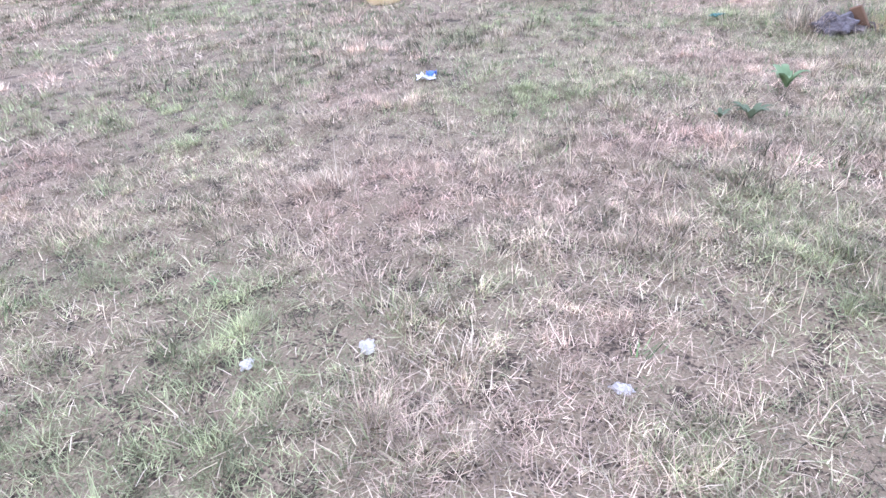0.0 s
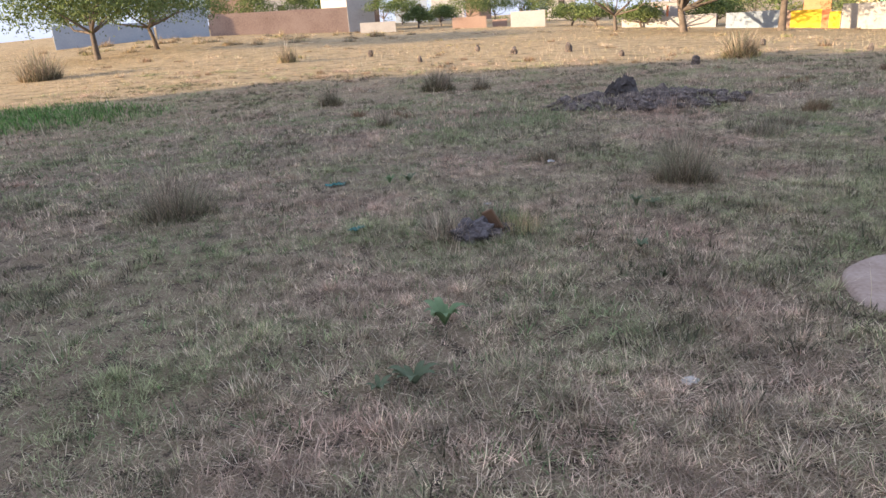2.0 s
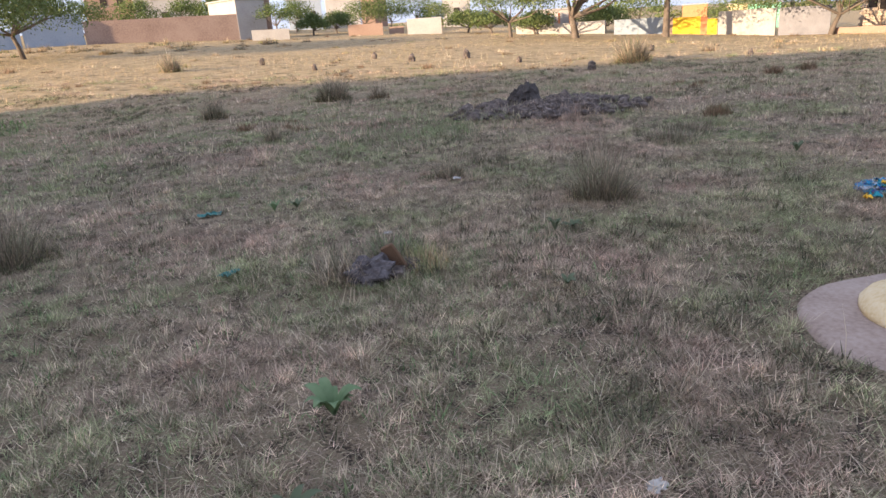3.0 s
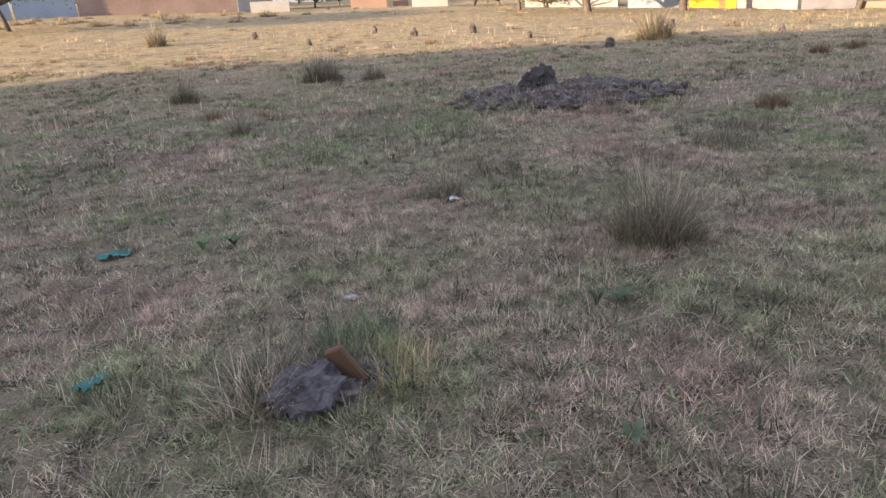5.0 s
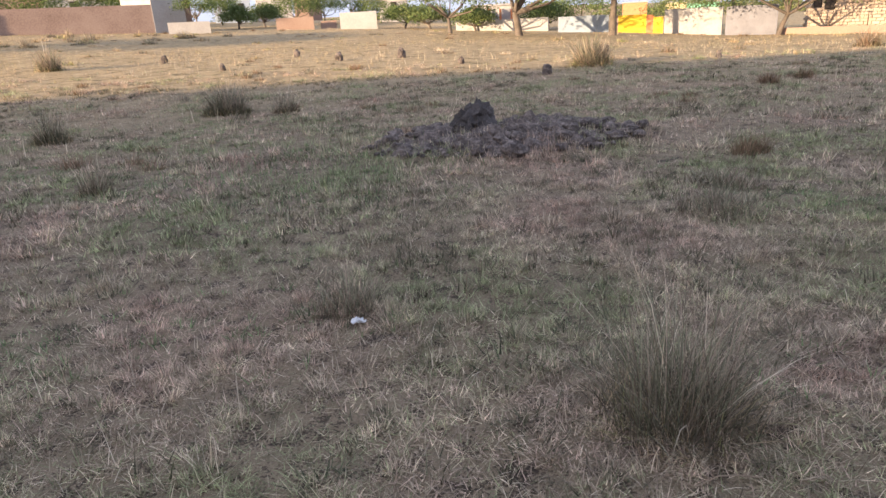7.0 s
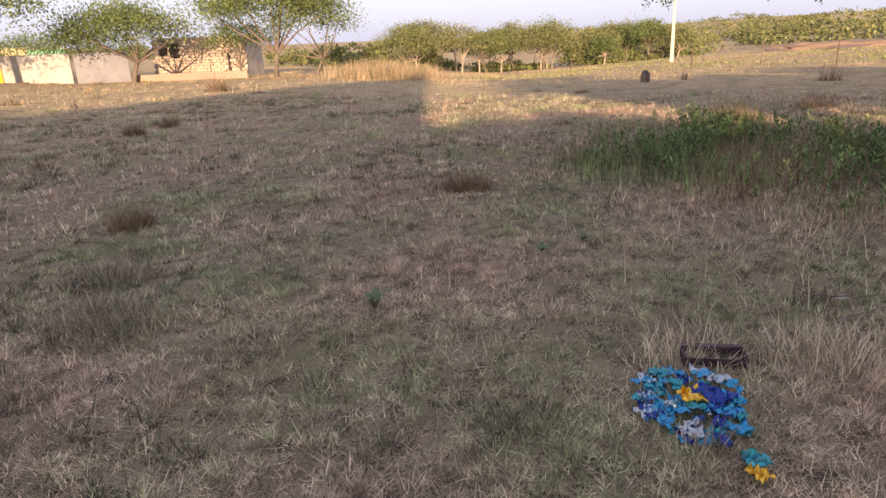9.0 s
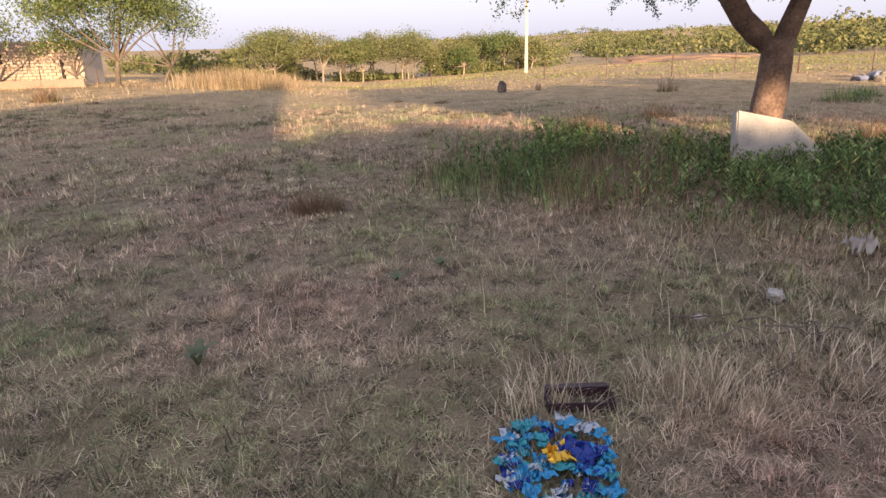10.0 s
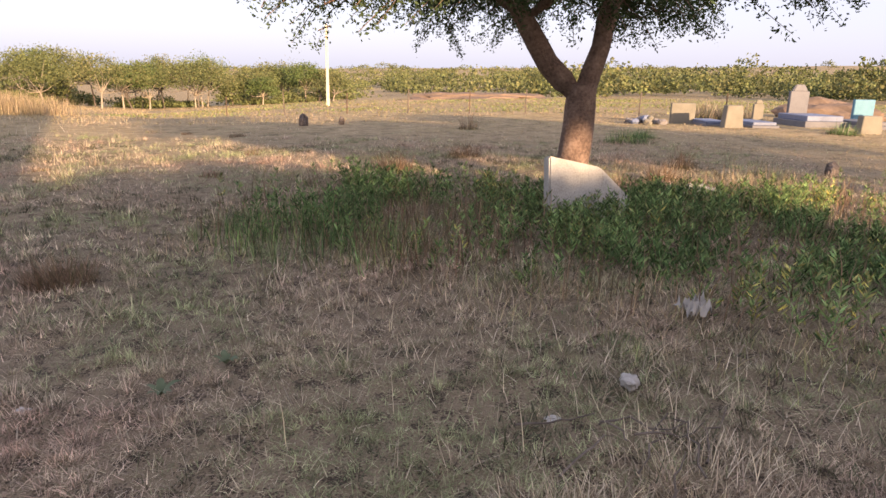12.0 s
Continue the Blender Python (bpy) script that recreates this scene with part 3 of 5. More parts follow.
def tuft(name, x, y, h, r, count, mat, label, spread=0.55, width=0.005, droop=0.6, category="grass tuft"):
    """A tussock: blades that fan out of one crown, longest in the middle; large ones carry bent dry stalks too."""
    def fan(nm, count, h, spread, width, mat, parent, lab, kind, x, y, z=None, power=1.0):
        q = RNG.rand(count) ** 0.5
        a = RNG.rand(count) * 2 * np.pi
        g = 0.42 if h > 0.4 else 0.6
        fx, fy = x + g * r * q * np.cos(a), y + g * r * q * np.sin(a)
        length = h * (0.28 + 0.72 * RNG.rand(count) ** power) * (1.08 - 0.3 * q)
        lean = spread * (0.15 + q if h > 0.4 else 0.4 + 0.6 * q) * (0.2 + 1.1 * RNG.rand(count))
        az = a + RNG.randn(count) * 1.3
        zz = None if z is None else height(fx + z[0], fy + z[1]) - z[2] - 0.004
        return blades(nm, fx, fy, length, width * (0.7 + 0.6 * RNG.rand(count)), lean, mat, lab, parent, zz, az, 3, droop, kind, category)

    if h < 0.4:
        return fan(name, count, h, spread, width, mat, None, label, "stuff", x, y)
    root = base(name, x, y)
    tagged(root, label, category)
    off = (x, y, float(height(x, y)))
    fan("foliage", int(count * 0.95), h * 1.05, spread * 0.95, width * 0.5, mat, root, "", "stuff", 0.0, 0.0, off, 1.5)
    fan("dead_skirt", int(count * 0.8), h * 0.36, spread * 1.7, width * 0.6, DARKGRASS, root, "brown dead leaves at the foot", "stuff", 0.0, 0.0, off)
    fan("green_shoot", int(count * 0.5), h * 0.32, spread * 1.6, width * 0.6, OLIVE, root, "olive living shoots round the foot", "stuff", 0.0, 0.0, off)
    fan("dry_stalk", int(count * 0.05) + 6, h * 1.2, spread * 1.25, width * 0.6, STRAW, root, "pale bent dry stalks", "stuff", 0.0, 0.0, off)
    return root


for nm, x, y, h, r, c, mat, lab, sp, w in (
    ("reed_tussock", 1.76, 7.98, 0.84, 0.52, 900, TUSSOCK, "tall grey-green reed tussock with bent dry stalks", 0.7, 0.006),
    ("reed_tussock", -3.2, 7.45, 0.88, 0.7, 1000, TUSSOCK, "wide brown reed tussock with broken stalks", 1.0, 0.006),
    ("reed_tussock", -1.75, 20.0, 0.85, 0.8, 1300, TUSSOCK, "dark rounded reed tussock in the field", 0.7, 0.014),
    ("reed_tussock", -0.55, 19.6, 0.66, 0.45, 300, TUSSOCK, "small grey reed tussock beside a larger one", 0.5, 0.014),
    ("reed_tussock", -4.2, 17.6, 0.85, 0.5, 480, TUSSOCK, "upright grey-green reed tussock", 0.5, 0.012),
    ("reed_tussock", -2.1, 13.2, 0.55, 0.3, 260, TUSSOCK, "small thin grey reed tussock", 0.45, 0.008),
    ("reed_tussock", -10.0, 33.0, 1.15, 0.9, 420, TUSSOCK, "sunlit olive bush-like tussock", 0.5, 0.03),
    ("reed_tussock", 8.3, 26.2, 1.2, 1.1, 1400, TUSSOCK, "dark dense reed tussock beside the shade edge", 0.7, 0.03),
    ("reed_tussock", -20.5, 30.3, 1.7, 2.0, 1100, TUSSOCK, "grey-brown bush-like tussock in the far field", 0.7, 0.03),
    ("grass_tuft", 0.50, 9.4, 0.30, 0.30, 520, TUSSOCK, "low brown tuft with reddish soil round it", 0.8, 0.004),
    ("grass_tuft", 3.95, 11.3, 0.22, 0.55, 700, TUSSOCK, "low spreading olive tuft", 1.0, 0.006),
    ("grass_tuft", *east(7.05, 10.7), 0.30, 0.42, 600, BROWN_WEED, "reddish-brown dry grass tuft", 0.8, 0.006),
    ("grass_tuft", *east(4.75, 7.1), 0.22, 0.6, 900, STRAW, "clump of pale dry grass beside the box", 0.8, 0.004),
    ("grass_tuft", *east(5.15, 6.65), 0.18, 0.7, 800, STRAW, "spreading pale dry grass clump", 1.0, 0.004),
    ("grass_tuft", -0.08, 6.86, 0.24, 0.34, 600, GREENGRASS, "fresh green grass bunch with bent dry stalks", 1.1, 0.004),
    ("grass_tuft", 3.42, 10.57, 0.24, 0.55, 800, TUSSOCK, "low olive-brown spreading grass tuft", 1.0, 0.005),
    ("grass_tuft", 4.95, 12.5, 0.30, 0.35, 500, BROWN_WEED, "dark brown upright dead tuft", 0.7, 0.006),
    ("grass_tuft", 10.6, 19.4, 0.34, 0.35, 260, BROWN_WEED, "dark brown dead tuft in the shade", 0.7, 0.012),
    ("grass_tuft", 9.4, 18.9, 0.34, 0.35, 260, BROWN_WEED, "dark brown dead tuft in the shade", 0.7, 0.012),
    ("grass_tuft", -0.16, 6.72, 0.30, 0.30, 520, TUSSOCK, "grey-green grass bunch growing over a stone", 0.9, 0.004),
    ("grass_tuft", *east(4.28, 7.72), 0.24, 0.36, 200, STRAW, "pale dry grass hanging over a box", 0.9, 0.004),
    ("grass_tuft", *east(3.98, 7.55), 0.17, 0.55, 150, STRAW, "thin dry straw lying through foil wrappers", 1.4, 0.0035),
    ("grass_tuft", *east(4.6, 7.75), 0.2, 0.4, 320, STRAW, "dry grass clump behind a box", 0.9, 0.004),
    ("grass_tuft", -0.46, 6.55, 0.30, 0.34, 520, TUSSOCK, "drooping grass round a sunken rock", 1.2, 0.004),
    ("grass_tuft", 0.10, 6.60, 0.24, 0.34, 420, OLIVE, "brown dead grass behind a rock", 0.8, 0.004),
    ("grass_tuft", -0.48, 6.42, 0.36, 0.26, 200, STRAW, "dry drooping grass over a stone", 1.0, 0.004),
    ("grass_tuft", *east(19.0, 31.0), 1.0, 0.9, 300, BROWN_WEED, "dry brown grass bush by the fence", 0.6, 0.03),
    ("grass_tuft", *east(20.3, 4.9), 0.55, 1.3, 500, WEED, "low olive weed bush behind the tree", 0.9, 0.016),
    ("grass_tuft", *east(21.9, 4.3), 0.5, 0.9, 350, WEED, "low olive weed bush behind the tree", 0.9, 0.016),
    ("grass_tuft", *east(15.2, 4.6), 0.55, 0.5, 200, BROWN_WEED, "thin dead weed in the sun", 0.6, 0.012),
    ("grass_tuft", *east(13.4, 5.3), 0.5, 0.5, 200, BROWN_WEED, "thin dead weed behind the slab", 0.6, 0.012),
    ("grass_tuft", *east(13.6, 9.6), 0.5, 0.8, 420, BROWN_WEED, "brown dry weed clump", 0.8, 0.012),
    ("grass_tuft", *east(15.8, 8.6), 0.45, 0.8, 380, BROWN_WEED, "brown dry weed clump", 0.8, 0.012),
    ("grass_tuft", *east(25.5, -2.5), 0.55, 1.0, 420, WEED, "yellow-green bush before a gravestone", 0.9, 0.02),
):
    tuft(nm, x, y, h, r, int(c), mat, lab, sp, w)
for k in range(130):
    a, d = radians(42 + 86 * RNG.rand()), 22 + 46 * RNG.rand() ** 0.8
    tuft("far_tuft", CX + d * math.cos(a), CY + d * math.sin(a), 0.14 + 0.25 * RNG.rand() ** 2, 0.35 + 0.3 * RNG.rand(), 70, (TUSSOCK, OLIVE, BROWN_WEED, STRAW)[k % 4],
         ("olive-brown grass tuft in the open field", "olive grass tuft in the open field", "rusty dry tuft in the open field", "pale straw tuft in the open field")[k % 4], 0.9, 0.028)
for k in range(90):
    a, d = radians(20 + 105 * RNG.rand()), 9 + 17 * RNG.rand()
    tuft("small_tuft", CX + d * math.cos(a), CY + d * math.sin(a), 0.10 + 0.16 * RNG.rand(), 0.28, 90, (TUSSOCK, BROWN_WEED)[k % 2],
         ("small olive grass tuft in the field", "small brown dead tuft in the field")[k % 2], 0.9, 0.011)
for k in range(90):
    x, y = -3.5 + 9 * RNG.rand(), 1.2 + 11 * RNG.rand()
    if np.hypot(x - PADC[0], y - PADC[1]) > 1:
        tuft("small_tuft", x, y, 0.07 + 0.09 * RNG.rand(), 0.20, 150, (GRASS, STRAW, TUSSOCK)[k % 3], ("small bunch of dry grass", "small bunch of pale straw", "small bunch of greyish grass")[k % 3], 1.0, 0.0038)


# ---- leafy things ----
def leaves(centres, size, rng, ratio=0.45, up=0.0):
    """Small pointed leaves, two triangles each, at the given places and random turns."""
    n = len(centres)
    d = rng.randn(n, 3)
    d[:, 2] = d[:, 2] * (1 - 0.5 * up) + 1.6 * up
    d /= np.linalg.norm(d, axis=1)[:, None]
    s = np.cross(d, rng.randn(n, 3))
    s /= np.linalg.norm(s, axis=1)[:, None] + 1e-9
    L = (size * (0.6 + 0.8 * rng.rand(n)))[:, None]
    v = np.stack([centres - d * L / 2, centres + s * L * ratio / 2, centres + d * L / 2, centres - s * L * ratio / 2], 1).reshape(-1, 3)
    i = np.arange(n)[:, None] * 4
    return v, np.concatenate([i + [[0, 1, 2]], i + [[0, 2, 3]]], 0)


def weed_patch(name, x, y, label, mat, h, size, per):
    """Upright weeds: a leaning stem with narrow leaves that point up and outwards, many in one mesh."""
    n = len(x)
    z = height(x, y)
    hh = h * (0.25 + 0.5 * RNG.rand(n) ** 1.3 + 0.75 * value_noise(x * 1.6 + 8, y * 1.6))
    lean = RNG.randn(n, 2) * 0.10
    t = 0.08 + 0.92 * RNG.rand(n, per)
    wide = 0.045 * (1.15 - 0.8 * t)
    a = RNG.rand(n, per) * 2 * np.pi
    c = np.stack([x[:, None] + lean[:, :1] * t + np.cos(a) * wide, y[:, None] + lean[:, 1:] * t + np.sin(a) * wide, z[:, None] + hh[:, None] * t], -1).reshape(-1, 3)
    d = np.stack([np.cos(a), np.sin(a), 0.5 + 1.1 * RNG.rand(n, per)], -1).reshape(-1, 3)
    d /= np.linalg.norm(d, axis=1)[:, None]
    sd = np.cross(d, RNG.randn(len(d), 3))
    sd /= np.linalg.norm(sd, axis=1)[:, None] + 1e-9
    ln = (size * (0.55 + 0.9 * RNG.rand(len(d))))[:, None]
    v = np.stack([c - d * ln / 2, c + sd * ln * 0.10, c + d * ln / 2, c - sd * ln * 0.10], 1).reshape(-1, 3)
    i = np.arange(len(d))[:, None] * 4
    return tagged(fast_mesh(name, v, np.concatenate([i + [[0, 1, 2]], i + [[0, 2, 3]]], 0), mat), label, "weeds", kind="stuff")


def weedy(x, y):
    s = x + 0.42 * (7.0 - y)
    band = np.clip((s - 7.1) / 0.8, 0, 1) * np.clip((12.2 - x - 0.05 * (y - 6)) / 1.2, 0, 1) * np.clip((10.9 - y) / 1.6, 0, 1) * np.clip((y - 2.6) / 1.0, 0, 1) * (1 - 0.97 * np.exp(-((x - 8.9) / 0.95) ** 2 - ((y - 8.3) / 0.65) ** 2))
    return band * np.clip(6.0 * value_noise(x * 2.2 + 4, y * 2.2) - 2.2, 0.02, 1)


x, y = scatter(6800, 6.2, 13, 2.4, 12.2, lambda x, y: weedy(x, y) * np.clip(0.45 + 0.3 * (x + 0.42 * (7.0 - y) - 7.6), 0.3, 1))
x, y = east(x, y)
weed_patch("green_weeds", x, y, "thick stand of knee-high green leafy weeds", WEED, 0.37, 0.06, 40)
x, y = scatter(7000, 6.6, 10.5, 8.2, 12.0, lambda x, y: np.clip(1.4 - np.hypot((x - 9.0) / 1.2, (y - 9.2) / 1.0), 0, 1) * np.clip(2.4 * value_noise(x * 2, y * 2) - 0.6, 0.05, 1))
x, y = east(x, y)
blades("tall_green_grass", x, y, 0.16 + 0.26 * RNG.rand(len(x)), 0.005 + 0.005 * RNG.rand(len(x)), 0.05 + 0.5 * RNG.rand(len(x)), WEED, "tall green grass at the end of the weeds", seg=2, droop=0.5)
x, y = scatter(9500, 6.6, 13, 3.0, 10.8, lambda x, y: 0.32 * (weedy(x, y) > 0.01) + 0.95 * np.clip(1.5 - np.hypot((x - 8.9) / 1.0, (y - 8.3) / 0.75), 0, 1))
x, y = east(x, y)
blades("dead_weeds", x, y, 0.2 + 0.32 * RNG.rand(len(x)), 0.005 + 0.006 * RNG.rand(len(x)), 0.05 + 0.5 * RNG.rand(len(x)), BROWN_WEED,
       "patch of dead brown weeds among the green", seg=2, droop=0.6, category="weeds")
x, y = scatter(9000, 9.5, 15, 0.5, 7.5, lambda x, y: np.clip(1.4 - np.abs(y - 3.2 - 0.25 * (x - 11)) / 1.5, 0, 1) * np.clip(2 * value_noise(x * 1.5, y * 1.5) - 0.5, 0, 1))
blades("tawny_grass", x, y, 0.15 + 0.25 * RNG.rand(len(x)), 0.004 + 0.005 * RNG.rand(len(x)), 0.1 + 0.8 * RNG.rand(len(x)), REED,
       "tawny dry grass behind the weeds", seg=2, droop=0.6)


def crown_points(rng, centre, rx, rz, clumps, per, size):
    """Points gathered in many small clumps over a flattened dome with an uneven outline."""
    u = rng.randn(clumps, 3)
    u /= np.linalg.norm(u, axis=1)[:, None]
    u[:, 2] = np.abs(u[:, 2]) * 1.1 - 0.35
    r = (0.45 + 0.6 * rng.rand(clumps) ** 0.6)[:, None]
    cc = u * r * np.array([rx, rx, rz]) + np.asarray(centre)
    return (cc[:, None, :] + rng.randn(clumps, per, 3) * np.array([size, size, size * 0.55])).reshape(-1, 3), cc


def tree(name, x, y, h, rx, seed, label, leaf=0.16, clumps=70, per=40, mat=None, bark=None, trunk=0.16, fork=0.35, z=None, rz=None, cat="tree"):
    rng = np.random.RandomState(seed)
    root = base(name, x, y, z)
    tagged(root, label, cat)
    rz = h * 0.36 if rz is None else rz
    pts, cc = crown_points(rng, (0, 0, h - rz * 0.95), rx, rz, clumps, per, rx * 0.17)
    v, f = leaves(pts, leaf, rng, 0.42)
    fast_mesh("crown", v, f, mat or FOLIAGE, root)
    paths = []
    lean = rng.randn(2) * 0.045
    top = (lean[0] * h, lean[1] * h, h * fork)
    paths.append([((0, 0, -0.1), trunk * 1.25), ((lean[0] * h * .4, lean[1] * h * .4, h * fork * .5), trunk), (top, trunk * 0.85)])
    for c in cc[rng.permutation(len(cc))[:9]]:
        mid = (np.array(top) * 0.5 + c * 0.5) + rng.randn(3) * 0.05 * h + np.array([0, 0, -0.03 * h])
        paths.append([(top, trunk * 0.6), (tuple(mid), trunk * 0.35), (tuple(c), trunk * 0.1)])
    tv, tf = tubes(paths, 7)
    mesh_object("trunk", tv, tf, bark or DARKBARK, root, smooth=True)
    return root


def shade_tree():
    """The near thorn tree: a leaning forked trunk and a wide, low, feathery crown."""
    rng = np.random.RandomState(5)
    root = base("thorn_tree", *east(11.15, 6.78), 0.0, -4)
    tagged(root, "forked reddish-barked thorn tree with a wide feathery crown", "tree")

    def bend(pts, r0, r1, wob=0.05):
        out = []
        n = 9
        for i in range(n + 1):
            s = i / n * (len(pts) - 1)
            k = min(int(s), len(pts) - 2)
            p = Vector(pts[k]).lerp(Vector(pts[k + 1]), s - k)
            w = wob * min(1, i / 3)
            p += Vector((noise.noise(p * 1.7), noise.noise(p * 1.7 + Vector((9, 0, 0))), 0)) * w
            rr = r0 + (r1 - r0) * i / n
            out.append((tuple(p), rr * (1 + 0.08 * noise.noise(p * 4))))
        return out

    trunk = bend([(0.05, 0.10, -0.1), (0, 0.04, 0.5), (0, 0, 1.05), (0, -0.03, 1.46)], 0.21, 0.175, 0.03)
    left = bend([(0, 0.0, 1.28), (-0.05, 0.45, 1.74), (-0.1, 0.82, 2.3), (-0.2, 1.0, 3.0), (-0.3, 1.5, 3.9)], 0.15, 0.09)
    right = bend([(0, -0.03, 1.28), (0.05, -0.22, 1.95), (0.05, -0.36, 2.6), (0.1, -0.55, 3.4), (0.2, -0.8, 4.3)], 0.13, 0.08)
    tv, tf = tubes([trunk], 18)
    mesh_object("trunk", tv, tf, BARK, root, smooth=True)
    for limb in (left, right):
        tv, tf = tubes([limb], 14)
        mesh_object("limb", tv, tf, BARK, root, smooth=True)
    # spreading boughs, drooping twigs, leaflets
    pts = []
    starts = [left[k][0] for k in (4, 5, 6, 7, 9)] + [right[k][0] for k in (4, 5, 6, 7, 9)]
    for k in range(64):
        s = Vector(starts[k % len(starts)])
        a = 2 * math.pi * (k * 0.381966) + rng.randn() * 0.2
        reach = 1.4 + 2.6 * rng.rand()
        end = s + Vector((math.cos(a) * reach, math.sin(a) * reach, 0))
        end.z = 2.15 + 0.75 * rng.rand() if k % 5 < 3 else 3.0 + 1.6 * rng.rand()
        mid = s.lerp(end, 0.5) + Vector((0, 0, 0.3))
        path = [(tuple(s), 0.045), (tuple(s.lerp(mid, 0.5) + Vector((0, 0, 0.1))), 0.035), (tuple(mid), 0.026), (tuple(mid.lerp(end, 0.5) + Vector((0, 0, .07))), 0.018), (tuple(end), 0.009)]
        tv, tf = tubes([path], 6)
        bough = mesh_object("bough", tv, tf, BARK, root, smooth=True)
        twigs = []
        for j in range(13):
            q = 0.25 + 0.75 * rng.rand()
            p = mid.lerp(end, (q - 0.5) * 2) if q > 0.5 else s.lerp(mid, q * 2)
            b = a + rng.randn() * 0.9
            ln = 0.45 + 0.6 * rng.rand()
            t1 = p + Vector((math.cos(b) * ln * 0.6, math.sin(b) * ln * 0.6, 0.03 + 0.15 * rng.randn()))
            t2 = t1 + Vector((math.cos(b) * ln * 0.45, math.sin(b) * ln * 0.45, -0.22 - 0.16 * rng.rand()))
            twigs.append([(tuple(p), 0.008), (tuple(t1), 0.006), (tuple(t2), 0.003)])
            for _ in range(150):
                w = rng.rand()
                c = p.lerp(t1, w * 2) if w < 0.5 else t1.lerp(t2, w * 2 - 1)
                pts.append((c.x + rng.randn() * 0.048, c.y + rng.randn() * 0.048, c.z - 0.02 + rng.randn() * 0.04))
        tv, tf = tubes(twigs, 4)
        tagged(mesh_object("twig_spray", tv, tf, BARK, bough), "", kind="stuff")
    v, f = leaves(np.array(pts), 0.047, rng, 0.45)
    fast_mesh("crown", v, f, ACACIA, root)


shade_tree()


# ---- things in the near field ----
def yellow_dome():
    root = base("painted_boulder", -5.0, 6.56)
    root.scale = (0.82, 0.82, 0.82)
    tagged(root, "cream-yellow painted rounded boulder with a knob on top", "boulder")
    bm = lathe([(0.19, -0.04), (0.245, 0.05), (0.265, 0.15), (0.25, 0.26), (0.20, 0.35), (0.12, 0.415), (0.065, 0.435), (0.05, 0.47), (0.02, 0.49)], 26, 0.12, 2)
    part("stone", bm, YELLOW, root, smooth=True)


def water_point():
    pad = base("concrete_pad", PADC[0], PADC[1])
    tagged(pad, "round worn concrete splash pad set in the grass", "concrete pad")
    bm = lathe([(0.70, -0.06), (0.70, 0.025), (0.67, 0.045), (0.3, 0.05), (0.02, 0.05)], 40, 0.10, 4)
    part("slab", rough_up(bm, 0.012, 5), PAD, pad, smooth=True)
    root = base("concrete_post", PADC[0] - 0.04, PADC[1] + 0.12, float(height(*PADC)) + 0.045)
    tagged(root, "yellow-painted tapered concrete post with a flared foot", "post")
    bm = lathe([(0.335, 0.0), (0.335, 0.035), (0.30, 0.085), (0.20, 0.135), (0.165, 0.19)], 30, 0.08, 1)
    part("flared_foot", bm, YELLOW, root, "paler worn yellow foot", smooth=True)
    bm = lathe([(0.168, 0.17), (0.15, 0.30), (0.128, 0.55), (0.11, 0.85), (0.09, 0.89), (0.04, 0.905)], 30, 0.05, 1)
    part("shaft", bm, YELLOW, root, smooth=True)


def leafy_plant(x, y, r, label, n=9, mat=None, up=0.5):
    root = base("broadleaf_plant", x, y)
    tagged(root, label, "plant")
    for k in range(n):
        a = 2 * math.pi * k / n + 0.4 * math.sin(k * 5)
        L = r * (0.7 + 0.4 * ((k * 37) % 10) / 10)
        vs, fs = [], []
        for i in range(6):
            s = i / 5
            w = L * 0.14 * math.sin(math.pi * min(1, 0.12 + s * 0.88)) * (1 + 0.15 * math.sin(i * 7 + k))
            out, z = L * s * (0.55 + 0.35 * (1 - up)), L * up * math.sin(s * 2.0)
            for side in (-1, 0, 1):
                vs.append((out * math.cos(a) - side * w * math.sin(a), out * math.sin(a) + side * w * math.cos(a), z + 0.015 + (0.25 * w if side else 0)))
        for i in range(5):
            for j in (0, 1):
                o = i * 3 + j
                fs.append((o, o + 1, o + 4, o + 3))
        mesh_object("leaf", vs, fs, mat or BROAD, root, smooth=True)
    return root


def crumple(name, x, y, sx, sy, sz, seed, mat, label, cat="litter", grid=9, turn=0.0, parent=None, z=0.0):
    """A creased scrap of sheet lying on the grass."""
    vs, fs = [], []
    for i in range(grid):
        for j in range(grid):
            u, v = i / (grid - 1) - 0.5, j / (grid - 1) - 0.5
            k = 1 + 0.35 * noise.noise(Vector((u * 3 + seed, v * 3, seed)))
            h = abs(noise.noise(Vector((u * 5 + seed, v * 5, 3)))) + 0.5 * abs(noise.noise(Vector((u * 11, v * 11 + seed, 7))))
            vs.append((u * sx * k, v * sy * k, 0.012 + h * sz))
    for i in range(grid - 1):
        for j in range(grid - 1):
            o = i * grid + j
            fs.append((o, o + 1, o + grid + 1, o + grid))
    ob = mesh_object(name, vs, fs, mat, parent)
    sol = ob.modifiers.new("thickness", "SOLIDIFY")
    sol.thickness = 0.002
    if parent is None:
        ob.matrix_world = pose(x, y, float(height(x, y)) + z, 0, 0, turn)
        tagged(ob, label, cat)
    else:
        ob.matrix_local = pose(x, y, z, 0, 0, turn)
        tagged(ob, label)
    return ob


